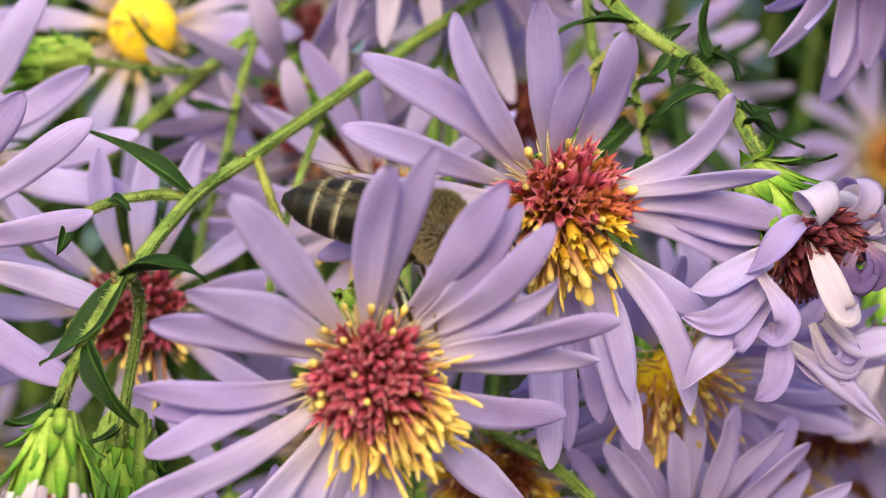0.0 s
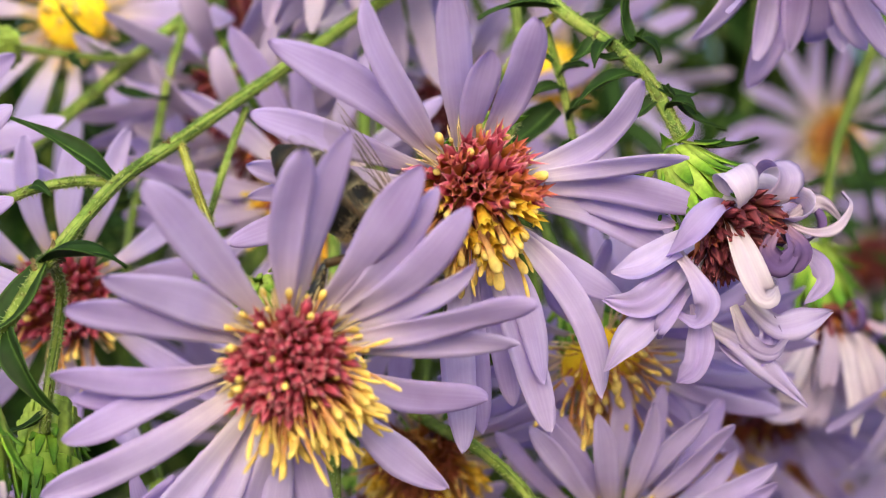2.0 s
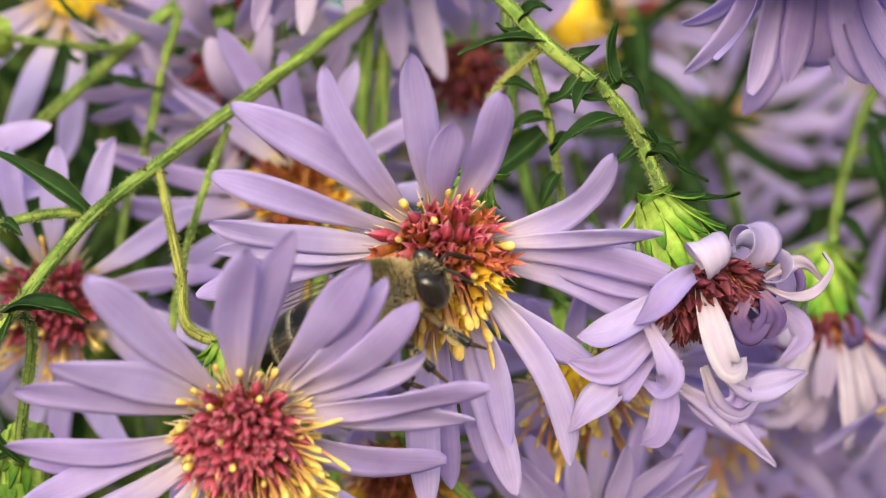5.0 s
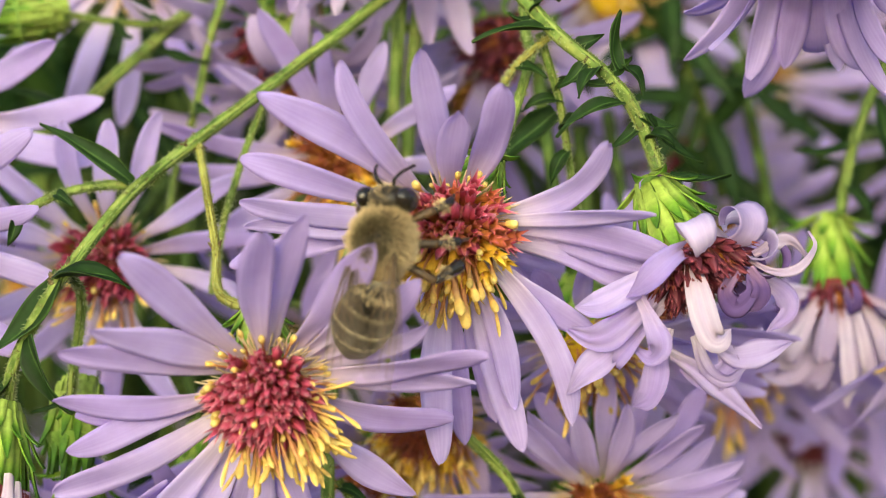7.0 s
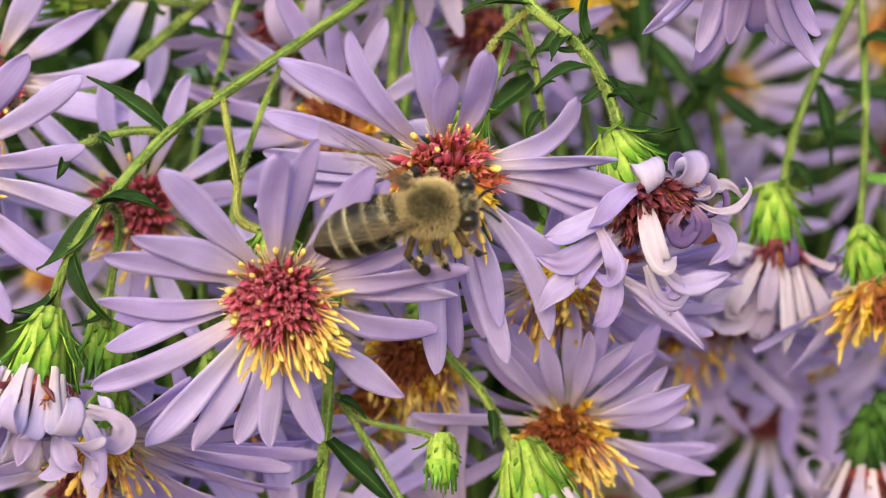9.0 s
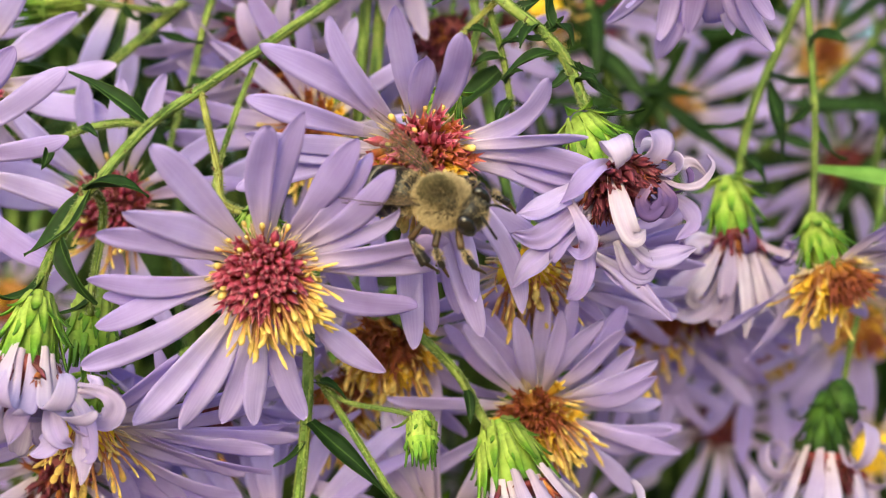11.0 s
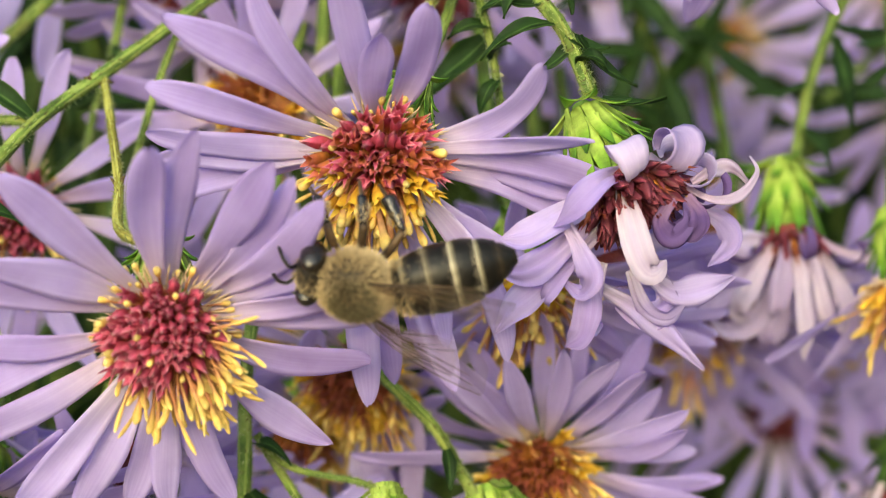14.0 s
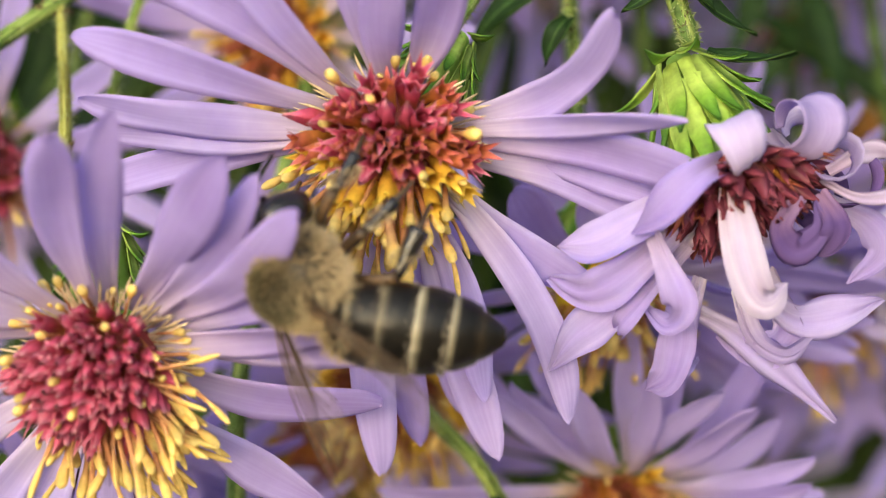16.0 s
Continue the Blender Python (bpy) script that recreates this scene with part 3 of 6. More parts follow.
def leaf_shape(length=9.0, width=2.2, arch=40.0, fold=0.35, wave=0.06, seed=1, nu=12, nv=5):
    """A lance-shaped leaf along x, its upper face along z."""
    rng = random.Random(seed)
    ph = rng.uniform(0, 6)
    verts, uvs, faces, x, z = [], [], [], 0.0, 0.0
    rows = []
    for i in range(nu + 1):
        s = i / nu
        e = radians(arch) * (0.5 - s)
        rows.append((x, z, e, s))
        x += math.cos(e) * length / nu
        z += math.sin(e) * length / nu
    for side in (1, -1):
        for x, z, e, s in rows:
            w = 0.42 * width * (0.62 + 0.38 * smooth01(s / 0.3)) * max(0.02, 1 - max(0.0, (s - 0.25) / 0.75) ** 1.7)
            for j in range(nv):
                q = 2 * j / (nv - 1) - 1
                lift = fold * w * (1.25 * abs(q) - 0.45 * q ** 4) + wave * width * math.sin(8 * s + ph + 2 * q)
                up = Vector((-math.sin(e), 0, math.cos(e)))
                verts.append((Vector((x, w * q, z)) + up * (lift + side * 0.09 * (1 - 0.7 * abs(q)))) * MM)
                uvs.append((s, 0.5 + 0.5 * q))
    top = (nu + 1) * nv
    for i in range(nu):
        for j in range(nv - 1):
            a = i * nv + j
            faces += [(a, a + nv, a + nv + 1, a + 1), (top + a, top + a + 1, top + a + nv + 1, top + a + nv)]
        for j in (0, nv - 1):
            a = i * nv + j
            faces.append((a, a + nv, top + a + nv, top + a))
    return verts, faces, uvs


def leaf(stem, base, toward, length, width=2.2, arch=40.0, face=(0, -1, 0.4), seed=1, fold=0.35, mat=None):
    """A leaf of a stem: from base (centimetres) towards a direction, its upper side turned to face."""
    if length < 7.0:
        width, arch, fold = width * 0.95, arch * 2.2, fold + 0.35
    x = Vector(toward).normalized()
    z = Vector(face) - x * Vector(face).dot(x)
    z.normalize()
    y = z.cross(x)
    m = Matrix((x, y, z)).transposed().to_4x4()
    m.translation = spot(*base)
    return child("leaf", mesh_of("leaf", *leaf_shape(length, width, arch, fold, seed=seed), mat or LEAF), stem, m)


def stem(points, r0, r1, label, mat=STEM, seed=1, root=None, knots=()):
    """A stem through places in centimetres; root: it goes on from its last place to the ground there."""
    pts = [spot(*p) for p in points]
    if root is not None:
        last, (gx, gy) = pts[-1], root
        ahead = (pts[-1] - pts[-2]).normalized()
        pts += [last + ahead * 0.012 + Vector((0, 0.002, 0)), last + ahead * 0.026 + Vector((0, 0.010, 0.002))]
        top = Vector((last.x * 0.5 + gx * 0.005, last.y * 0.4 + gy * 0.006, max(last.z + 0.03, 0.56)))
        pts += [top, Vector((gx * 0.01, gy * 0.01, 0.35)), Vector((gx * 0.01, gy * 0.0105, -0.01))]
    ob = new("aster_shoot")
    tagged(ob, label, "shoot", "shoots of the clump")
    child("stalk", mesh_of("stalk", *tube_shape(pts, r0, r1, seed=seed), mat), ob)
    path = glide([spot(*p) for p in points], 24)
    rng, verts, faces, uvs = random.Random(seed + 77), [], [], []
    for i in range(len(path) - 1):
        d = (path[i + 1] - path[i]).normalized()
        r = (r0 + (r1 - r0) * i / len(path)) * MM
        for _ in range(7):
            side = d.orthogonal().normalized()
            side.rotate(Matrix.Rotation(rng.uniform(0, 6.3), 3, d))
            p = path[i].lerp(path[i + 1], rng.random()) + side * r * 0.9
            tip = p + (side + d * rng.uniform(-0.8, 0.8)).normalized() * rng.uniform(0.1, 0.32) * MM
            w = d.cross(side) * 0.03 * MM
            k = len(verts)
            verts += [p - w, p + w, p + d * 0.05 * MM, tip]
            uvs += [(0, 0)] * 3 + [(1, 0)]
            faces += [(k, k + 1, k + 3), (k + 1, k + 2, k + 3), (k + 2, k, k + 3)]
    tagged(child("stem_hair", mesh_of("stem_hair", verts, faces, uvs, HAIR, False), ob), kind="stuff")
    for s_at, size in knots:
        p = path[min(len(path) - 2, int(s_at * (len(path) - 1)))]
        for k in range(5):
            off = Vector([rng.uniform(-1, 1) for _ in range(3)]).normalized() * size * 0.6 * MM
            shape = spun([(0.02, -size * 0.5), (size * 0.42, -size * 0.25), (size * 0.5, 0), (size * 0.3, size * 0.4), (0.02, size * rng.uniform(0.6, 1.3))], 7)
            child("knot", mesh_of("knot", *shape, KNOT), ob, Matrix.Translation(p + off) @ off.to_track_quat("Z", "Y").to_matrix().to_4x4())
    return ob


def bud(place, axis, label, radius=2.3, depth=5.0, seed=1, dark=False):
    """A closed green bud of overlapping bracts."""
    ob = new("aster_bud")
    tagged(ob, label, "bud", "buds of the clump")
    ob.matrix_basis = facing(place, axis)
    involucre_part(ob, radius, depth, seed, True, 1.4, shut=15.0)
    tip = [(radius * 0.9, -0.8), (radius * 0.62, 0.1), (radius * 0.3, 0.5), (0.05, 0.7)]
    child("bud_tip", mesh_of("bud_tip", *spun(tip, 12), GREENCUP), ob)
    if dark:
        for o in ob.children_recursive:
            o.data = o.data.copy()
            o.data.materials[0] = DARKBRACT
    return ob


# ---- ground ----
def ground():
    bm = bmesh.new()
    bmesh.ops.create_grid(bm, x_segments=60, y_segments=60, size=600)
    for v in bm.verts:
        v.co.z = 0.02 * noise.noise(v.co * 0.7)
    ob = new("ground", bpy.data.meshes.new("ground"))
    bm.to_mesh(ob.data)
    bm.free()
    ob.data.materials.append(SOIL)
    tagged(ob, "unseen garden soil under the aster clump, lightened to bounce light up", "ground", kind="structure")


ground()
# ---- the two open flowers that the bee works ----
HERO = "lilac aster with crimson eye and yellow stamens, {}"


LEAN_A, LEAN_B = (-0.16, 0.42, -0.90), (0.42, 0.50, -0.75)


def hero_flowers():
    a = [(128, 11.8, 3, 2.7, 14), (147, 10.1, 2.4, 2.6, 20), (162, 11.1, 1.7, 2.3, 24), (-175, 11.4, 0.3, 1.9, 22), (-168, 10.7, -0.8, 1.9, 16), (-164, 11.6, 0, 2.0, 26, 0, 26), (-148, 14.0, -0.8, 2.4, 18),
         (-129, 14.3, -1, 2.4, 16), (-114, 13.2, -1.5, 2.2, 14), (-104, 12.2, -2.4, 2.0, 12), (-90.5, 11.8, -2, 2.1, 12), (-76.5, 11.7, -2, 2.3, 12), (-42, 11.1, -1.5, 2.3, 12), (-19, 10.6, -2.2, 2.4, 10),
         (3.4, 11.3, 0, 1.9, 18, 0, 18), (13, 12.2, 1.5, 2.2, 20, 0, 20), (36, 10.0, 2.5, 1.5, -24, 0, 10, 16), (43, 11.5, 3, 2.3, 10), (52, 11.2, 2.0, 1.9, 8), (59.6, 11.7, 3.0, 2.4, 8), (78.5, 12.2, 3.5, 2.1, 5), (90.6, 11.1, 3.5, 2.4, 8)]
    one = aster(spot(-1.33, -0.32, -0.72), (0.12, -0.90, -0.38), a, HERO.format("in front"), lean=LEAN_A, stalk=False, count=185, radius=2.5, dome=2.0, fall=(0.62, -0.78, 0), seed=3, single=True)
    b = [(139.5, 13.4, 1.5, 2.5, 18), (118, 12.1, 2.5, 1.9, 44, 0, 0, -12), (98.7, 11.2, 3, 2.3, 8), (90.5, 7.8, 3.4, 2.2, 10), (73.5, 9.7, 3.5, 2.3, 10), (35, 10.2, 3.0, 2.1, -22, 0, 10, 20), (9.8, 11.2, 2.5, 1.6, 8, 0, 30),
         (-3.8, 12.7, 1, 2.3, 12), (-8, 11.6, -0.2, 1.9, 12), (-15, 12.1, -1, 2.2, 14), (-38, 10.6, 0, 2.1, 24), (-57, 13.4, 1, 2.0, 36, 0, 0, -14), (-67.6, 10.9, 1.5, 1.9, 20), (-72, 13.8, 1, 2.2, 26), (-78, 12.6, -1.2, 1.9, 18),
         (-86, 13.7, -1, 2.0, 20), (-94, 14.0, 1, 2.3, 26), (-170.4, 12.8, -0.5, 1.9, 18), (-178.4, 11.6, 0, 1.8, 16), (169.5, 11.9, 1, 2.1, 18, 0, -10), (158.3, 12.5, 1.5, 2.2, 34)]
    two = aster(spot(-0.385, 0.15, 0.145), (0.10, -0.93, -0.30), b, HERO.format("bee visited"), lean=LEAN_B, stalk=False, kind="brick", count=115, radius=2.6, dome=2.2, fall=(-0.1, -1, 0), seed=8, single=True)
    return one, two


flower_front, flower_bee = hero_flowers()


# ---- fading flowers with rolled petals ----
def rolled(n, seed, low=180, high=330, lay=4.0, reach=8.0, width=2.2):
    rng = random.Random(seed)
    return [(360 * (k + rng.uniform(-0.3, 0.3)) / n, reach + rng.uniform(-1, 1), lay + rng.uniform(-3, 2.5), width * rng.uniform(0.85, 1.15), rng.uniform(-10, 25),
             rng.uniform(low, high) if rng.random() < 0.75 else rng.uniform(0, 60), rng.uniform(-15, 15)) for k in range(n)]


FADED = "faded lilac aster with rolled petals and wine eye"
c_rows = [(124, 4.0, 5.4, 2.3, 0, 350, 18), (74, 3.8, 5.4, 2.9, 0, 335, -22), (48, 4.4, 4.4, 2.0, 0, 280, 30), (34, 5.8, 3.4, 1.6, -10, 330, 25),
          (12, 5.4, 4.0, 0.95, 0, 280, 20), (-5, 5.0, 5.2, 0.98, 0, 240, -30), (30, 4.6, 5.0, 0.9, 0, 200, 40)]
faded = aster(spot(0.952, 0.350, -0.010), (0.42, -0.40, -0.82), c_rows, FADED + ", bent over", PALE, "wine", 2.5, 1.5, 190, (0, 0, 0), 21, True, stalk=False, cup=0.74)
TO_VIEW = (-0.72, 0.56, 0.40)
for k, (line, width, turn) in enumerate((
        (((-1.0, 0.9, 0.0), (-1.7, 0.8, 2.2), (-1.7, 0.3, 4.3), (-1.1, 0.0, 5.1), (-0.1, 0.3, 4.7)), 1.9, 0),
        (((-0.4, 0.9, -0.4), (-3.2, 1.5, 0.6), (-4.3, 0.1, 1.2), (-4.3, -1.8, 1.1)), 1.8, 40),
        (((-1.1, -0.3, 0.0), (-3.8, -1.7, 0.7), (-5.1, -3.0, 0.9), (-5.7, -4.3, 0.2)), 2.0, 20),
        (((-1.1, -1.0, 0.5), (-3.9, -3.0, 2.0), (-5.1, -4.4, 2.1), (-5.5, -5.6, 0.8)), 2.0, -15),
        (((-1.0, -1.9, 1.0), (-3.8, -4.5, 2.7), (-4.8, -6.4, 3.1), (-4.9, -8.3, 3.5)), 2.0, 25),
        (((-3.7, -1.5, 1.1), (-3.7, -1.5, 3.0), (-3.3, -2.0, 4.2), (-3.1, -3.2, 4.3), (-3.3, -3.7, 3.3)), 1.5, 40),
        (((-1.8, -3.3, 2.9), (-2.1, -3.9, 4.6), (-2.2, -5.1, 5.7), (-2.1, -6.5, 5.6)), 1.8, 20),
        (((0.9, -1.9, 3.6), (2.4, -2.0, 5.2), (4.1, -0.9, 5.6), (5.4, -0.2, 5.5)), 1.9, 15),
        (((1.3, -1.5, 3.2), (2.6, -2.8, 5.2), (1.9, -4.1, 5.4), (0.8, -4.6, 4.3)), 1.8, -30),
        (((-0.7, -4.1, 3.3), (1.4, -3.9, 5.1), (3.1, -4.1, 7.0), (4.7, -4.3, 8.8)), 1.6, 35),
        (((3.4, 0.9, 1.6), (5.1, 1.0, 2.8), (5.6, 0.5, 3.9), (4.7, -0.9, 4.4)), 1.6, -20),
        (((2.3, 1.8, 1.0), (3.1, 2.5, 2.4), (4.1, 3.4, 2.8), (4.9, 4.5, 2.1), (4.9, 4.6, 1.1)), 0.7, 50),
        (((3.0, 1.9, 0.9), (3.8, 3.0, 0.8), (4.7, 3.5, 1.1), (5.5, 3.4, 2.2)), 1.1, 60),
        (((-1.4, -2.2, 1.6), (-3.4, -3.4, 3.0), (-4.0, -4.6, 3.6), (-3.2, -5.4, 3.4)), 1.3, 70), (((-0.6, -3.0, 2.6), (-1.4, -4.2, 4.4), (-1.0, -5.4, 5.2), (0.2, -5.6, 5.0)), 1.2, -60),
        (((0.6, -2.6, 3.4), (1.4, -3.4, 5.2), (2.2, -3.0, 6.2), (3.0, -2.0, 5.8)), 1.2, 50),
        (((1.0, 1.7, 1.8), (0.2, 1.0, 2.7), (0.6, 0.9, 3.6), (1.5, 1.6, 3.2), (1.6, 1.8, 2.1)), 1.5, 30), (((2.0, 1.9, 1.8), (2.0, 2.0, 3.1), (1.9, 1.3, 3.7), (1.5, 0.6, 3.6)), 1.4, -40))):
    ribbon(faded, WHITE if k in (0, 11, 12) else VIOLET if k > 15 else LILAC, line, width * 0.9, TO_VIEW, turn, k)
d_rows = [(r[0], 4.6 + 0.5 * (k % 3), 5.5 + (k * 37 % 5) * 0.5, 1.6, -12, (60, 120, 200, 90, 260)[k % 5], 0) for k, r in enumerate(wheel(9, 6, 7, seed=4, span=(-150, -30)))]
d_rows += [(k * 71 + 20, 4.2, 5.0 + k % 2, 0.95, 0, 230, 20) for k in range(6)]
hanging = aster(spot(2.079, 2.650, -0.298), (0.05, -0.35, -0.93), d_rows, FADED + ", hanging straight down", PALE, "wine", 2.0, 1.0, 70, (0, 0, 0), 22, green="single", stalk=False, cup=0.82)
for k, (line, width, turn) in enumerate((
        (((-0.7, 1.3, 0.7), (-1.0, 1.5, 2.8), (-1.4, 0.7, 5.0), (-1.3, 0.1, 5.2)), 1.5, 0), (((0.1, 1.1, 0.9), (0.2, 1.2, 3.7), (0.5, 0.1, 6.3), (0.5, -1.4, 8.1)), 1.3, 0),
        (((0.9, 1.0, 0.9), (1.4, 1.0, 3.6), (1.9, 0.0, 5.4), (1.7, -1.0, 6.1)), 1.2, 10), (((-1.4, 0.8, 0.8), (-2.6, 0.8, 3.0), (-3.5, -0.1, 4.3), (-3.6, -1.5, 4.9), (-2.6, -2.2, 5.1)), 1.5, 20),
        (((-1.5, 0.6, 0.4), (-3.4, 1.3, 0.7), (-3.8, 0.7, 1.5), (-3.2, -0.3, 2.1)), 1.7, 10), (((-1.6, -0.2, 0.5), (-3.6, -0.6, 3.0), (-5.2, -1.8, 4.0), (-5.3, -2.8, 4.9)), 1.6, 30),
        (((1.5, 1.0, 0.6), (4.0, 1.2, 1.7), (6.8, 1.5, 1.3), (8.5, 2.0, -0.7)), 1.0, 30), (((1.7, 0.3, 0.7), (3.2, -0.2, 3.6), (4.0, -1.2, 5.2), (3.7, -2.4, 6.3)), 1.5, -30),
        (((-0.3, -1.8, 1.4), (-1.8, -2.9, 4.6), (-3.7, -3.7, 5.3), (-4.8, -3.7, 4.5)), 1.7, 40), (((1.6, -1.6, 1.4), (3.5, -2.6, 4.6), (5.0, -3.0, 5.5), (5.9, -2.5, 4.6)), 1.7, -40),
        (((0.7, -2.0, 1.3), (-0.3, -3.3, 4.9), (-1.2, -3.8, 5.7), (0.2, -3.9, 6.2)), 1.6, 60))):
    ribbon(hanging, WHITE if k in (0, 1, 2, 3, 6) else PALE, line, width, (-0.14, 0.93, 0.35), turn, 30 + k)
aster(spot(0.347, 1.100, -2.239), (0.32, -0.28, -0.90), [(k * 16 + 5, 5.2 + (k % 3) * 1.2, 7.0 + (k * 7 % 4) * 0.8, 2.0, 4, (10, 60, 190, 120)[k % 4], k * 9 % 40 - 20) for k in range(23)], FADED + " over green cup", PALE, "wine", 3.2, 0.6, 10, (0, 0, 0), 23, green="single", stalk=False, cup=0.78)
crumpled = aster(spot(-2.92, -0.18, -1.38), (-0.02, -0.35, -0.93), [(k * 19 + 5, 3.6 + (k % 3) * 0.7, 5.4 + (k * 7 % 5) * 0.6, 1.9, 6, (60, 120, 260, 90, 200)[k % 5], k * 13 % 50 - 25) for k in range(15)], FADED + ", its petals crumpled", PALE, "wine", 2.7, 1.5, 50, (0, 0, 0), 24, green="single", stalk=False)
for k, (line, width, turn) in enumerate((
        (((1.9, 0.7, 1.6), (2.5, 1.1, 3.4), (3.1, 0.6, 4.8), (3.7, -0.2, 4.9)), 1.9, 0), (((3.7, 0.2, 1.1), (5.7, 0.9, 1.7), (6.3, 0.2, 2.4), (5.6, -0.7, 3.1), (4.6, -0.9, 2.9), (4.5, -0.5, 2.1)), 1.8, 0),
        (((3.2, -0.1, 1.4), (4.7, 0.4, 3.5), (5.0, -0.4, 5.2), (4.2, -1.4, 5.7)), 1.8, 40), (((3.8, -0.7, 3.1), (4.2, -1.1, 5.4), (4.0, -2.2, 7.0)), 1.7, 10),
        (((2.5, -0.3, 2.5), (2.1, -0.2, 4.9), (0.8, -0.8, 5.5)), 1.8, 30), (((2.7, -0.3, 1.3), (4.5, 0.2, 1.4), (4.8, 0.3, 0.7), (4.1, 0.0, 0.2)), 1.4, 30), (((1.4, 0.3, 1.5), (0.2, 0.7, 3.3), (-0.5, 0.0, 5.0)), 2.0, 0))):
    ribbon(crumpled, PALE if k % 2 else LILAC, line, width * 0.85, (0.06, 0.93, 0.35), turn, 60 + k)
aster(spot(1.664, 0.900, 2.080), (-0.10, -0.45, -0.88), [(k * 14 + 4, 4.2 + (k % 3) * 0.8, 8.0 + (k * 7 % 5) * 0.8, 2.3, 14, (20, 70, 40, 150)[k % 4], k * 17 % 50 - 25) for k in range(26)], "pale lilac aster hanging with drooping petals", LILAC, "wine", 2.8, 1.5, 50, (0, 0, 0), 25, green="single")
aster(spot(-1.243, 1.500, 2.596), (-0.05, -0.45, -0.88), [(k * 26 + 4, 5.6 + (k % 3) * 0.8, 7.5 + (k * 7 % 4) * 0.8, 2.0, 8, 18, 0) for k in range(14)], "pale lilac aster hanging with drooping petals", PALE, "wine", 2.6, 1.5, 50, (0, 0, 0), 26, green="single")
aster(spot(-0.823, 2.200, 2.480), (0.05, -0.45, -0.88), [(k * 26 + 14, 5.8 + (k % 3) * 0.9, 7.5 + (k * 5 % 4) * 0.8, 2.1, 8, 18, 0) for k in range(14)], "pale lilac aster hanging with drooping petals", PALE, "wine", 2.6, 1.5, 50, (0, 0, 0), 27, green="single")

m_rows = [(k * 23 + 5, 5.4 + (k % 3) * 1.3, 7.0 + (k * 7 % 4) * 0.9, 2.0, 4, (10, 140, 320, 60)[k % 4], k * 9 % 30 - 15) for k in range(15)]
spiky = aster(spot(2.945, 3.300, -2.173), (-0.08, -0.30, -0.95), m_rows, "faded lilac aster with rolled petals under dark spiky cup", PALE, "wine", 2.9, 1.4, 50, (0, 0, 0), 28, green="single", stalk=False, depth=6.4, cup=0.5)
for piece in spiky.children_recursive:
    if piece.name.startswith(("involucre", "bract")):
        piece.data = piece.data.copy()
        piece.data.materials[0] = DARKBRACT

# ---- open flowers behind ----
OPEN = "lilac aster with {} eye, {}"
e_rows = [(-12, 11.6, -1.5), (-17, 12.0, -0.6), (35, 10.5, 4.0), (43, 11.1, 3.3), (58, 11.3, 2.8), (70, 11.3, 2.8), (87, 11.2, 2.8), (104, 11.0, 3.0), (113, 11.5, 2.5), (123, 11.5, 2.5), (162, 12.0, 2.3), (-143, 11.2, -1.7), (-43, 11.2, -1.4), (-69, 10.7, -1.7)]
aster(spot(0.479, 1.800, -1.728), (0.05, -0.85, -0.50), [(*r, 1.8, 16 + (k * 17 % 20)) for k, r in enumerate(e_rows)] + wheel(9, 10.5, -1.5, seed=41, width=1.7, span=(-40, 150)), OPEN.format("an orange and yellow", "low in the clump"), LILAC, "orange", 2.5, 1.5, 130, (0.5, -0.8, 0), 31, green="single")
f_rows = [(-10, 12.3, 2.5), (-6, 11.8, 0.6), (-39, 8.4, -2.4), (58, 8.1, 4.5), (-10, 10.0, -1.6)]
aster(spot(0.394, 1.500, -0.625), (0.20, -0.60, -0.77), [(*r, 1.8 + 0.2 * (k % 3), 8 + 11 * (k % 3), 0, k * 19 % 40 - 20) for k, r in enumerate(f_rows)] + wheel(9, 10, -1, seed=7, span=(60, 330)) + wheel(9, 12.5, 0.5, seed=78, span=(-45, 50)), OPEN.format("a golden", "half hidden under another flower"), LILAC, "gold", 2.9, 1.7, 80, (0, -1, 0), 32)
aster(spot(-0.68, 1.9, -1.18), (-0.05, -0.70, -0.70), wheel(14, 11.5, 0, seed=9), OPEN.format("an orange and yellow", "half hidden behind petals"), LILAC, "orange", 2.9, 1.7, 150, (0, -1, 0), 33)
aster(spot(-2.85, 1.75, -0.15), (0.05, -0.92, -0.25), wheel(15, 11.5, 1, seed=10, width=2.0), OPEN.format("a crimson", "behind the crossing stem"), LILAC, "red", 2.9, 1.9, 80, (-0.3, -0.9, 0), 34)
t_rows = [(-6, 15.3, -1.5), (-4, 14.5, -2.3), (-13, 13.6, 0.6), (-33, 12.6, 0.2), (-58, 11.9, -0.3), (-81, 11.0, -0.7)]
aster(spot(-2.764, 0.750, -1.855), (0.0, -0.60, -0.80), [(*r, 1.9 + 0.25 * (k % 3), 6 + 14 * (k % 4), 0, k * 23 % 50 - 25) for k, r in enumerate(t_rows)] + wheel(6, 9, 4, seed=12, span=(60, 200)) + wheel(7, 13, 0, seed=77, span=(-40, 60)), OPEN.format("a golden", "under a faded flower"), LILAC, "gold", 2.4, 1.4, 56, (0.1, -1, 0), 35, green="single", stalk=False)
aster(spot(2.80, 2.287, -0.60), (0.18, -0.42, -0.89), wheel(13, 11.5, 0.5, seed=13, span=(-60, 80), bend=-10) + wheel(3, 10, 3, seed=14, span=(190, 290)), OPEN.format("an orange", "hanging from a thin stem"), LILAC, "orange", 2.3, 1.4, 95, (-0.1, -1, 0), 36, green="single", stalk=False)
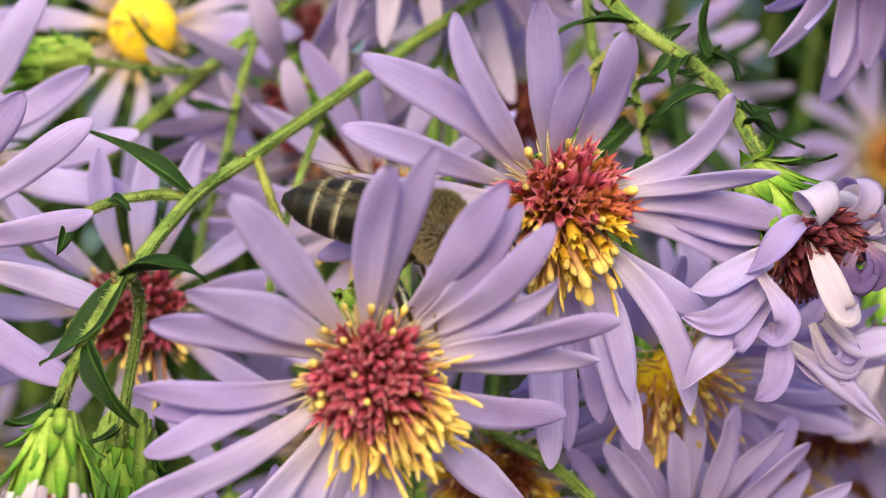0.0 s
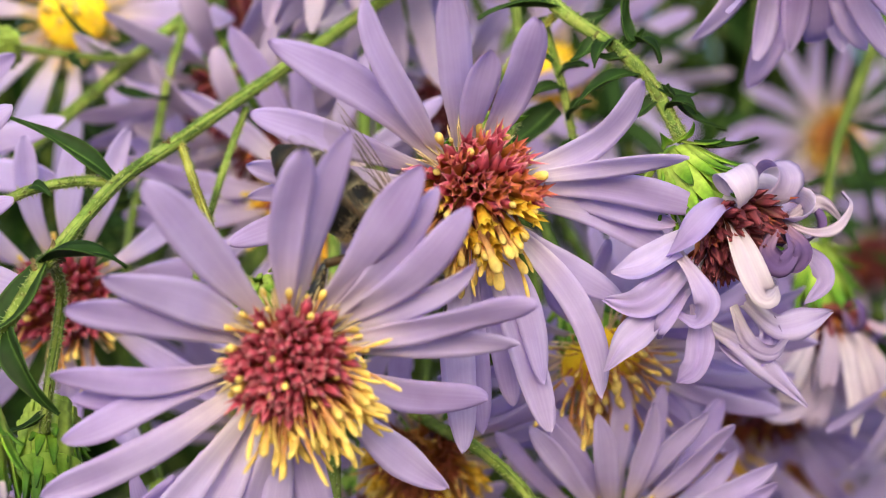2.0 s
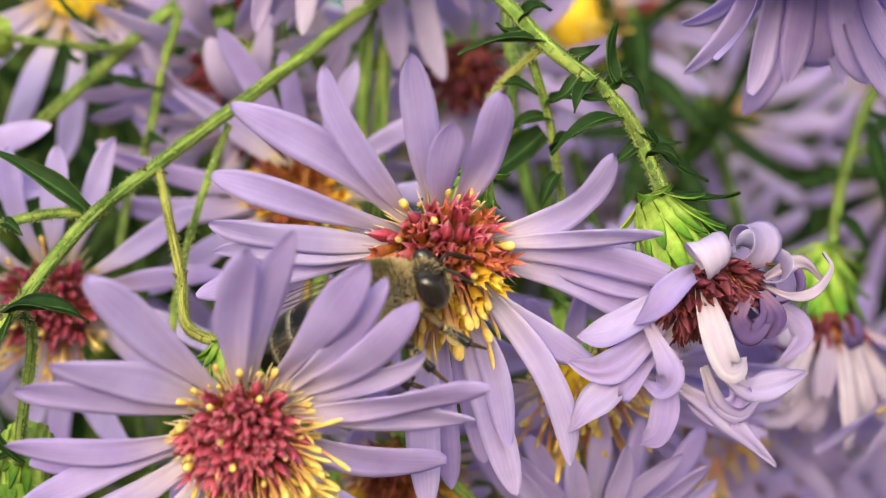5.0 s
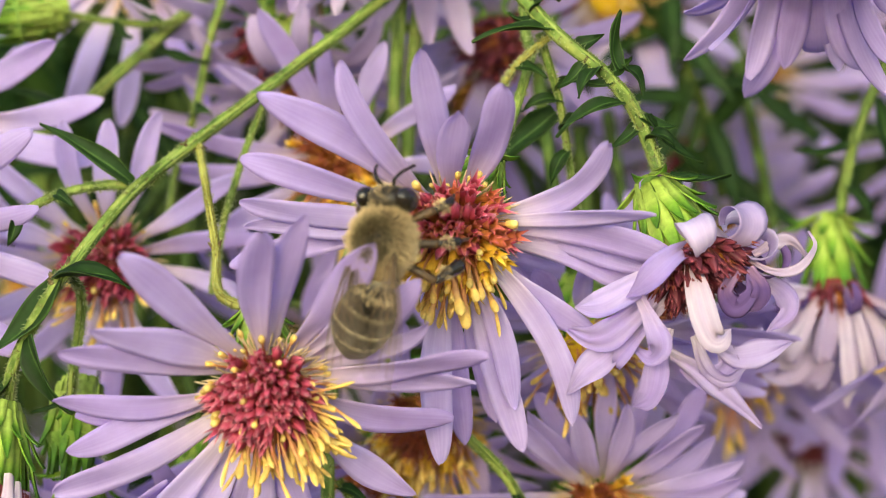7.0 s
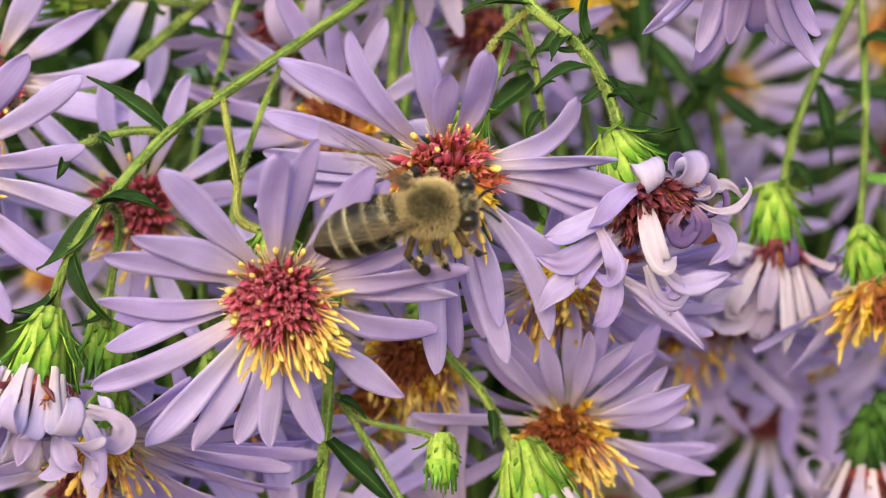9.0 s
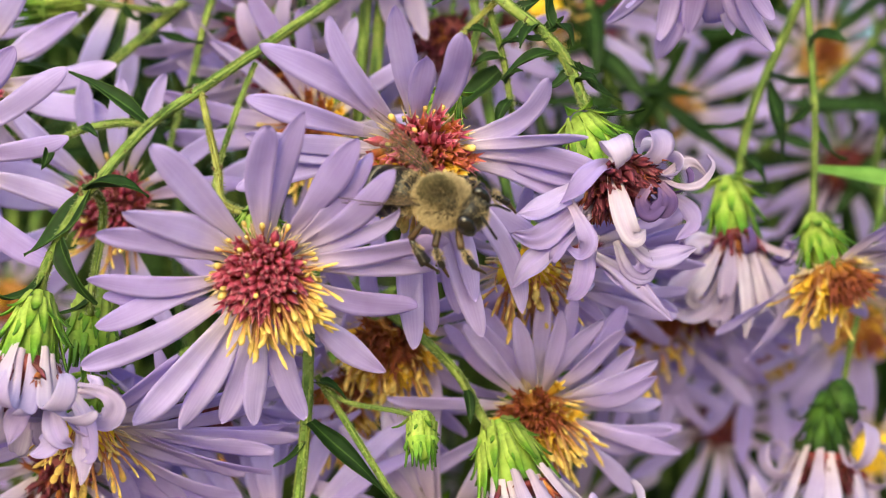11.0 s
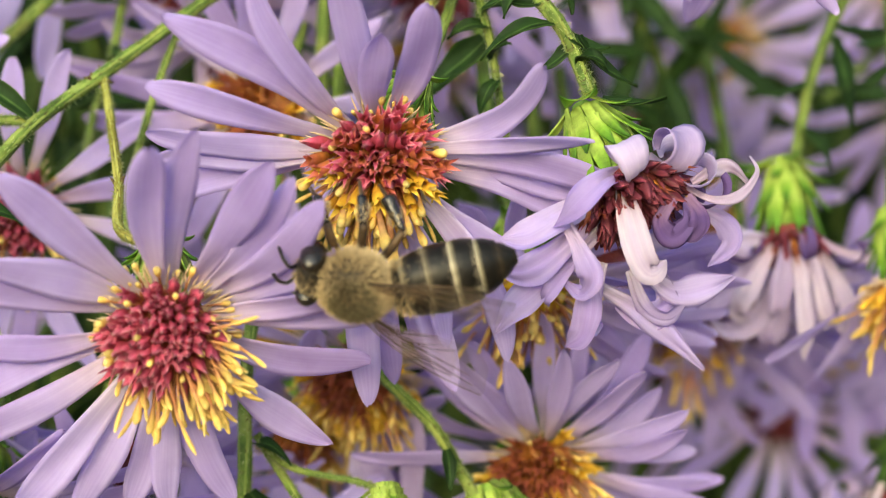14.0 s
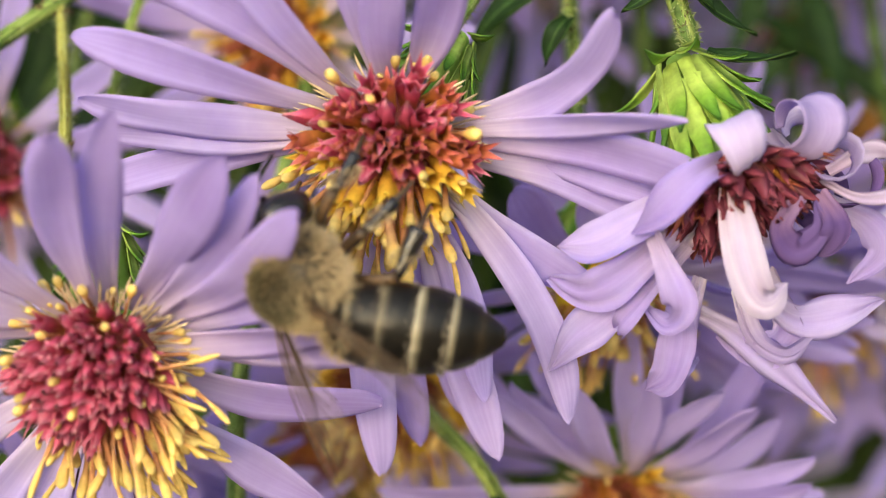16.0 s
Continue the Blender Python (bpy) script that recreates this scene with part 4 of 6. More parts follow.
aster(spot(-3.938, 0.400, 0.040), (0.25, -0.90, -0.35), wheel(16, 12.5, 1.5, seed=15, width=2.3), OPEN.format("a yellow", "at the edge of the clump"), LILAC, "gold", 3.0, 1.7, 70, (0, -1, 0), 37)
aster(spot(-4.0, 1.5, 0.74), (0.15, -0.9, -0.35), wheel(16, 12.5, 1.5, seed=16, width=2.3), OPEN.format("a crimson", "in the second row"), LILAC, "red", 3.0, 1.7, 70, (0, -1, 0), 38)
aster(spot(-1.933, 2.800, 1.375), (0.1, -0.6, -0.75), wheel(15, 11, 2, seed=17, curl=40), OPEN.format("a wine-red", "nodding in the second row"), PALE, "wine", 2.7, 1.6, 60, (0, 0, 0), 39)
aster(spot(-1.647, 3.000, 1.043), (0.0, -0.6, -0.8), wheel(15, 11, 3, seed=19, curl=60), OPEN.format("a wine-red", "nodding in the second row"), PALE, "wine", 2.6, 1.6, 60, (0, 0, 0), 41)
aster(spot(-0.345, 3.400, 1.475), (0.0, -0.75, -0.6), wheel(15, 11, 2, seed=20, curl=20), OPEN.format("a wine-red", "in the second row"), LILAC, "wine", 2.7, 1.6, 60, (0, 0, 0), 42)
aster(spot(-1.348, 2.200, 0.499), (-0.2, -0.85, -0.4), wheel(15, 12, 2, seed=21), OPEN.format("an orange", "in the second row"), LILAC, "orange", 2.7, 1.6, 60, (0, -1, 0), 43)
aster(spot(-1.098, 2.400, -1.604), (0.0, -0.7, -0.6), wheel(15, 11, 1, seed=22), OPEN.format("an orange", "in the second row"), LILAC, "orange", 2.7, 1.6, 60, (0, -1, 0), 44)
aster(spot(-2.189, 1.900, -1.723), (0.25, -0.55, -0.80), wheel(28, 11.5, 3, seed=23, width=2.0, curl=50, wild=2.0), OPEN.format("a wine-red", "low in the second row"), LILAC, "wine", 2.2, 1.2, 50, (0, 0, 0), 45)
aster(spot(-1.525, 1.700, -2.851), (0.0, -0.75, 0.3), wheel(30, 14, 2, seed=26, width=2.0, curl=50, wild=2.0), OPEN.format("a wine-red", "low in the second row"), LILAC, "wine", 2.2, 1.2, 50, (0, 0, 0), 48)
aster(spot(-0.281, 2.200, -2.752), (0.1, -0.8, -0.2), wheel(26, 13, 2, seed=24, curl=50, wild=2.0), OPEN.format("a wine-red", "low in the second row"), PALE, "wine", 2.7, 1.6, 60, (0, 0, 0), 46)
aster(spot(1.525, 4.200, -1.012), (0.1, -0.8, -0.5), wheel(16, 12, 1, seed=25), OPEN.format("an orange", "in the third row"), LILAC, "orange", 2.8, 1.6, 60, (0, -1, 0), 47)

aster(spot(1.993, 4.000, -0.835), (0.1, -0.6, -0.75), wheel(26, 11.5, 2, seed=81, curl=40, wild=1.8), OPEN.format("a wine-red", "crowded behind faded heads"), LILAC, "wine", 2.2, 1.3, 50, (0, 0, 0), 49)
aster(spot(0.811, 3.200, -0.419), (0.15, -0.75, -0.6), wheel(26, 11.5, 2, seed=82, curl=40, wild=1.8), OPEN.format("a wine-red", "crowded behind faded heads"), LILAC, "wine", 2.2, 1.3, 50, (0, 0, 0), 50)
aster(spot(-3.165, 1.600, -2.188), (0.15, -0.75, -0.3), wheel(24, 11.5, 2, seed=83, curl=40, wild=1.8), OPEN.format("a wine-red", "low at the clump's edge"), LILAC, "wine", 2.2, 1.3, 50, (0, 0, 0), 51)

# ---- the blurred rows behind: a few heads, each copied ----
def far_rows():
    kinds = []
    for k, (kind, mat, what) in enumerate((("orange", LILAC, "an orange"), ("wine", LILAC, "a brownish red"), ("gold", LILAC, "a bright yellow"), ("red", PALE, "a crimson"))):
        kinds.append(aster(spot(0, 30, 0), (0, -1, 0), wheel(16, 12.5, 1.2, seed=60 + k, width=2.3), OPEN.format(what, "far back in the clump"), mat, kind, 2.9, 1.6, 60, (0, -0.4, 0), 60 + k, long=False))
    first = [(0, (2.087, 9.000, 1.586), (0.1, -0.92, -0.25)), (0, (4.005, 9.500, 2.385), (0.25, -0.9, -0.3)), (1, (2.554, 7.500, -2.061), (-0.1, -0.9, 0.1)), (2, (4.345, 8.000, -2.408), (0.1, -0.9, -0.2)),
             (2, (-3.05, 3.05, 2.05), (0.05, -0.97, -0.2)), (0, (-0.618, 5.500, 1.110), (0, -0.9, -0.4)), (0, (2.977, 7.000, -1.204), (-0.2, -0.9, -0.2)), (3, (0.131, 5.500, 1.983), (0.2, -0.9, -0.4)),
             (3, (-1.953, 4.000, 2.219), (-0.1, -0.9, -0.4)), (2, (0.551, 5.000, 2.042), (0.3, -0.9, -0.3)), (1, (3.052, 8.000, -1.522), (0.2, -0.7, -0.6)), (0, (3.661, 5.500, -0.969), (0.1, -0.7, -0.7)), (1, (1.326, 5.400, -1.253), (0.1, -0.7, -0.7)), (3, (1.105, 7.000, 2.371), (0.1, -0.7, -0.7)), (0, (1.79, 7.0, -0.05), (0.1, -0.75, -0.6)), (3, (1.41, 8.0, 0.70), (0.15, -0.8, -0.5)), (0, (1.05, 9.5, 0.83), (0.1, -0.8, -0.5)), (3, (1.85, 10.2, 0.27), (0.1, -0.75, -0.6)), (1, (0.56, 11.0, 0.35), (0.1, -0.75, -0.6)), (1, (4.1, 8.6, 0.9), (0.0, -0.8, -0.5)), (1, (1.55, 9.5, 2.9), (0, -0.6, -0.75))]
    used = []
    for n, place, face in first:
        used.append((n, Vector(place), face))
    rng = random.Random(11)
    for row, y in enumerate((5.2, 8.5, 12.5, 17.0)):
        half = 3.2 + y * 0.42
        step = 2.3 + 0.12 * y
        nx = int(2 * half / step) + 1
        for i in range(nx):
            for j in range(nx):
                p = Vector((0.3 + (i - (nx - 1) / 2) * step + rng.uniform(-0.7, 0.7), y + rng.uniform(-1.2, 1.2), -0.2 + (j - (nx - 1) / 2) * step * 0.9 + rng.uniform(-0.7, 0.7)))
                right = (p.x > 0.6 and p.z > -1.5) or (p.x < -1.6 - 0.16 * p.y and p.z > 0.1)
                if rng.random() < (0.92 if right else 0.58) or any((p - q).length < 1.9 for _, q, _ in used):
                    continue
                used.append((rng.choice((0, 0, 1, 2, 3)), p, (rng.uniform(-0.5, 0.5), -0.9, rng.uniform(-0.95, -0.25))))
    for k, (n, p, face) in enumerate(used):
        m = facing(spot(*p), face, rng.uniform(0, 360))
        if n in taken:
            head = copy_thing(kinds[n], m)
        else:
            taken.add(n)
            kinds[n].matrix_basis = m
            head = kinds[n]
        back = head.matrix_basis @ Vector((0, 0, -0.0055))
        stalks.append((back, -Vector(face).normalized()))


taken, stalks = set(), []
far_rows()


def far_stalks():
    """Each head of the far rows sits on its own thin stem from the ground."""
    for k, (p, d) in enumerate(stalks):
        rng = random.Random(900 + k)
        foot = Vector((p.x + rng.uniform(-0.03, 0.03), p.y + 0.05 + rng.uniform(0, 0.03), -0.01))
        ob = new("aster_shoot")
        tagged(ob, "thin green aster stem standing in the soil", "shoot", "shoots of the clump")
        pts = [p, p + d * 0.012 + Vector((0, 0, -0.004)), p + Vector((0, 0.03, -0.05)), foot.lerp(p, 0.4) + Vector((0, 0.02, 0)), foot]
        child("stalk", mesh_of("stalk", *tube_shape(pts, 0.5, 1.3, sides=6, n=4, seed=k), SHADEDSTEM), ob)


far_stalks()


# ---- stems, leaves and buds in front ----
def front_stems():
    s = stem([(-2.992, 0.300, -0.892), (-2.934, 0.200, -0.718), (-2.818, 0.120, -0.495), (-2.628, 0.100, -0.180), (-2.574, 0.100, -0.116), (-2.326, 0.500, 0.322), (-2.025, 0.930, 0.663), (-1.624, 1.200, 1.017), (-1.245, 1.500, 1.364), (-0.951, 1.750, 1.645)], 0.36, 0.44,
             "long green aster stem with brown flecks, arching over", STEM, 1, root=(2.0, 24), knots=((0.65, 0.42), (0.67, 0.36), (0.45, 0.5), (0.33, 0.5), (0.78, 0.3)))
    leaf(s, (-2.371, 0.680, 0.385), (-0.84, -0.09, 0.53), 6.6, 1.6, 14, (0.3, -0.8, 0.5), 1, 0.5)
    leaf(s, (-2.596, 0.080, -0.139), (-0.69, -0.12, -0.72), 6.6, 2.5, -24, (-0.5, -0.8, 0.2), 2, 0.3)
    leaf(s, (-2.619, 0.050, -0.158), (0.98, -0.12, -0.14), 4.8, 1.7, 30, (0, -0.5, 0.9), 3, 0.5)
    leaf(s, (-2.785, 0.100, -0.497), (0.53, 0.00, -0.85), 5.2, 1.9, 26, (-0.6, -0.8, 0.1), 4, 0.4)
    leaf(s, (-2.925, 0.200, -0.719), (-0.87, -0.29, -0.40), 4.0, 1.6, -50, (0, -0.5, 0.9), 5, 0.4)
    s = stem([(-3.062, 0.400, 0.137), (-2.806, 0.500, 0.299), (-2.562, 0.600, 0.369), (-2.377, 0.700, 0.378)], 0.26, 0.30, "short speckled side twig of an aster stem", STEM, 2)
    leaf(s, (-2.755, 0.450, 0.317), (0.80, -0.30, -0.52), 1.6, 0.9, 40, (0, -0.8, 0.5), 6)
    leaf(s, (-2.984, 0.420, 0.181), (-0.29, -0.12, -0.95), 2.0, 1.0, 40, (0.5, -0.8, 0.1), 7)
    stem([(-1.467, 0.037, -0.311), (-1.689, 0.100, -0.226), (-1.784, 0.400, 0.017), (-1.912, 0.700, 0.343), (-2.025, 0.930, 0.653)], 0.30, 0.24, "straw-coloured speckled flower stalk", STRAW, 3, knots=((0.5, 0.4), (0.97, 0.4)))
    stem([(-0.184, 0.490, 0.542), (-0.10, 0.75, 0.75), (0.0, 1.2, 1.2), (-0.039, 1.300, 1.349), (-0.060, 1.300, 1.630)], 0.3, 0.36, "green flower stalk behind the open flower", STEM, 30, root=(1.0, 22))
    stem([(-2.030, 1.350, -0.314), (-1.937, 1.250, 0.125), (-1.801, 1.200, 0.555), (-1.671, 1.220, 0.912)], 0.24, 0.2, "thin brownish side twig of an aster stem", STEM, 4)
    s = stem([(-3.794, 2.000, 0.334), (-3.469, 2.100, 0.690), (-3.221, 2.200, 0.872), (-2.768, 2.300, 1.294), (-2.312, 2.400, 1.718)], 0.42, 0.46, "green aster stem slanting through the clump", STEM, 5, root=(1.5, 27))
    leaf(s, (-3.245, 2.150, 0.850), (-0.95, -0.09, 0.28), 6.0, 1.4, 20, (0, -0.6, 0.8), 8)
    leaf(s, (-2.634, 2.250, 1.310), (0.98, -0.14, -0.17), 4.0, 1.3, -20, (0, -0.6, 0.8), 9)
    s = stem([(-2.577, 2.300, 0.091), (-2.514, 2.300, 0.487), (-2.383, 2.300, 0.883), (-2.286, 2.300, 1.354), (-2.169, 2.300, 1.746)], 0.26, 0.34, "upright thin green aster stem", STEM, 6, root=(-1.0, 25))
    leaf(s, (-2.371, 2.250, 0.861), (0.79, -0.61, -0.02), 2.2, 1.5, 40, (0, -0.8, 0.5), 10)
    leaf(s, (-2.438, 2.280, 0.685), (-1.00, 0.04, -0.01), 5.0, 1.0, -60, (0, -0.4, 0.9), 11)
    for k, line in enumerate((((-1.045, 2.600, 0.346), (-1.000, 2.500, 1.100), (-0.959, 2.500, 1.770)), ((-0.939, 2.600, 0.327), (-0.880, 2.500, 1.100), (-0.840, 2.500, 1.770)))):
        stem(line, 0.5, 0.5, "stout green aster stem in the second row", STEM, 12 + k, root=(0.5 + k, 26))
    s = stem([(0.772, 0.500, 0.499), (0.737, 0.550, 0.603), (0.620, 0.600, 0.864), (0.455, 0.650, 1.062), (0.171, 0.700, 1.295), (-0.118, 0.750, 1.598)], 0.40, 0.46, "hairy green aster stem bent over with curled leaves", STEM, 7, root=(3.0, 23))
    leaf(s, (0.536, 0.600, 1.076), (0.07, -0.29, 0.95), 3.8, 1.4, -40, (0.7, -0.7, 0), 12)
    leaf(s, (0.701, 0.550, 0.814), (0.78, -0.12, -0.61), 4.4, 1.2, -25, (0.3, -0.6, 0.8), 13)
    leaf(s, (0.555, 0.600, 0.880), (-0.84, -0.22, -0.49), 4.6, 1.4, 30, (0, -0.6, 0.8), 14)
    leaf(s, (0.422, 0.620, 1.077), (-0.44, -0.52, -0.74), 2.6, 1.4, 30, (-0.6, -0.8, 0.1), 15)
    leaf(s, (0.171, 0.700, 1.312), (-0.97, -0.19, -0.18), 5.2, 1.2, 20, (0, -0.5, 0.9), 16)
    leaf(s, (0.833, 0.480, 0.474), (0.97, -0.23, 0.06), 3.6, 1.0, -24, (0, -0.5, 0.9), 17)
    leaf(s, (0.568, 0.600, 1.092), (0.45, -0.46, -0.77), 2.4, 1.2, 30, (0.6, -0.7, 0.2), 19)
    leaf(s, (0.719, 0.550, 0.668), (0.86, -0.39, -0.32), 2.2, 1.1, 70, (0.3, -0.7, 0.5), 80, 0.5)
    leaf(s, (0.670, 0.580, 0.782), (-0.74, -0.31, -0.60), 2.6, 1.1, -40, (-0.2, -0.7, 0.3), 81, 0.5)
    leaf(s, (0.637, 0.580, 0.831), (0.88, -0.40, -0.25), 3.0, 1.1, -40, (-0.1, -0.7, 0.7), 82, 0.5)
    leaf(s, (0.504, 0.620, 1.012), (-0.91, -0.41, 0.05), 2.2, 1.0, -40, (0.2, -0.7, 0.6), 83, 0.5)
    leaf(s, (0.471, 0.630, 1.061), (0.73, -0.41, 0.55), 2.1, 1.2, -60, (-0.2, -0.7, 0.2), 84, 0.5)
    leaf(s, (0.355, 0.660, 1.145), (-0.66, -0.41, -0.62), 2.9, 1.1, -40, (0.2, -0.7, 0.8), 85, 0.5)
    leaf(s, (0.255, 0.680, 1.212), (0.84, -0.41, 0.35), 2.4, 1.2, -40, (0.4, -0.7, 0.3), 86, 0.5)
    leaf(s, (0.086, 0.720, 1.380), (-0.89, -0.40, 0.20), 2.4, 0.9, -40, (-0.2, -0.7, 0.8), 87, 0.5)
    leaf(s, (0.052, 0.730, 1.414), (0.86, -0.41, 0.30), 2.4, 1.2, 70, (-0.1, -0.7, 0.7), 88, 0.5)
    s = stem([(0.297, 1.100, 0.247), (0.240, 1.050, 0.608), (0.186, 1.000, 0.914), (0.066, 0.850, 1.309)], 0.2, 0.26, "thin leafy aster twig hanging down", STEM, 8)
    for k, (b, t, ln) in enumerate((((0.186, 1.000, 0.914), (-0.95, 0.00, -0.32), 2.6), ((0.216, 1.000, 0.744), (0.68, -0.66, 0.32), 2.0), ((0.235, 1.000, 0.607), (-0.40, 0.00, -0.91), 2.4), ((0.168, 1.000, 0.982), (0.83, -0.54, 0.16), 2.2))):
        leaf(s, b, t, ln, 1.2, 40, (0, -0.7, 0.6), 20 + k)
    leaf(s, (0.164, 1.200, 0.854), (-0.73, 0.21, -0.65), 5.2, 2.4, 10, (-0.4, -0.9, 0.2), 25, 0.2)
    s = stem([(-0.155, 0.950, 1.011), (-0.052, 0.900, 1.144), (0.136, 0.750, 1.293)], 0.2, 0.24, "straw-coloured short twig with curled leaves", STRAW, 9)
    leaf(s, (-0.069, 0.900, 1.110), (0.89, -0.26, -0.36), 2.2, 1.0, 30, (0, -0.7, 0.6), 26)
    s = stem([(2.123, 2.850, 0.167), (2.133, 2.850, 0.223), (2.233, 3.000, 0.716), (2.406, 3.100, 1.163), (2.560, 3.100, 1.501), (2.716, 3.100, 1.888)], 0.36, 0.46, "bright green aster stem with small curled leaves", STEM, 10, root=(5.0, 26))
    leaf(s, (2.255, 2.980, 0.737), (-0.99, -0.16, -0.06), 4.8, 1.4, -30, (0, -0.5, 0.9), 27)
    leaf(s, (2.408, 3.050, 1.131), (0.96, -0.28, -0.02), 5.0, 1.5, -30, (0, -0.5, 0.9), 28)
    leaf(s, (2.398, 3.050, 1.059), (0.18, -0.07, -0.98), 7.0, 2.0, 16, (0.6, -0.8, 0.1), 29)
    leaf(s, (2.173, 2.900, 0.418), (0.53, -0.27, -0.80), 3.6, 1.4, 24, (0.5, -0.8, 0.3), 30)
    s = stem([(2.714, 2.650, -0.131), (2.734, 2.700, 0.207), (2.754, 2.800, 0.782), (2.733, 2.900, 1.367), (2.714, 3.000, 1.867)], 0.28, 0.34, "thin green aster stem with small curled leaves", STEM, 11, root=(6.0, 26))
    leaf(s, (2.734, 2.850, 1.358), (0.73, -0.68, -0.13), 4.0, 2.0, 40, (0.5, -0.8, 0.1), 31)
    leaf(s, (2.755, 2.800, 0.853), (-0.91, 0.00, -0.41), 4.0, 1.4, -40, (0, -0.5, 0.9), 32)
    leaf(s, (2.767, 2.800, 0.664), (0.67, -0.26, -0.70), 4.2, 1.4, -40, (0.3, -0.5, 0.9), 33)
    leaf(s, (2.745, 2.80, 0.300), (0.97, 0.18, -0.16), 20.0, 2.2, 10, (0, -0.8, 0.6), 34, mat=FRESHLEAF)


front_stems()


def shade_shoots():
    """Leafy shoots without flowers between the rows."""
    rng = random.Random(44)
    for k, (line, label) in enumerate(((((0.908, 5.200, 2.469), (1.074, 5.200, 1.683), (1.326, 5.300, 1.026), (1.503, 5.500, 0.318)), "dark leafy aster shoot in the shade"),
                                       (((4.369, 7.400, 2.935), (4.420, 7.400, 1.799), (4.183, 7.200, 0.651), (4.415, 7.200, -0.459)), "leafy green aster shoot in the shade"),
                                       (((3.560, 11.000, 3.746), (3.328, 11.000, 2.384), (3.394, 11.000, 1.029), (3.015, 11.000, -0.319)), "dark leafy aster shoot behind the far heads"),
                                       (((-3.401, 4.200, 2.152), (-3.303, 4.200, 1.464), (-3.448, 4.300, 0.961), (-3.403, 4.400, 0.357)), "dark leafy aster shoot behind the stems"))):
        s = stem(line[::-1], 0.5, 0.5, label, SHADEDSTEM, 50 + k, root=(line[0][0] + 2.0, 24))
        way = glide([Vector(p) for p in line], 5)
        for i, p in enumerate(way[:-1]):
            a = i * 2.4 + k
            leaf(s, tuple(p), (math.cos(a), -0.35, math.sin(a) + (way[i + 1] - p).normalized().z * 0.5), rng.uniform(8, 14), rng.uniform(2.2, 3.2), rng.uniform(-50, 50), (rng.uniform(-0.5, 0.5), -0.7, 0.6), 300 + 40 * k + i, 0.3)


shade_shoots()


def blade_shoot():
    """A few long lance leaves in front of the far heads."""
    s = stem([(2.808, 6.500, 0.823), (3.343, 6.500, 1.359), (4.017, 6.600, 2.033), (4.521, 6.700, 2.777)], 0.4, 0.5, "thin aster shoot with long narrow leaves", SHADEDSTEM, 61, root=(10.0, 24))
    leaf(s, (3.062, 6.400, 1.334), (1.00, 0.00, -0.09), 16.0, 2.4, 16, (0, -0.7, 0.6), 401, 0.3)
    leaf(s, (2.442, 6.400, 0.842), (-0.78, -0.13, 0.61), 11.0, 2.8, -14, (0, -0.7, 0.6), 402, 0.3)
    leaf(s, (3.316, 6.000, 0.823), (-0.99, 0.00, 0.15), 7.0, 2.2, 30, (0, -0.7, 0.6), 403, 0.3)
    leaf(s, (4.016, 6.600, 1.973), (0.78, -0.42, -0.46), 10.0, 2.4, 20, (0, -0.7, 0.6), 404, 0.3)
    leaf(s, (2.546, 6.600, -0.424), (0.62, -0.14, -0.77), 9.0, 2.6, 20, (0, -0.7, 0.6), 405, 0.3)


blade_shoot()


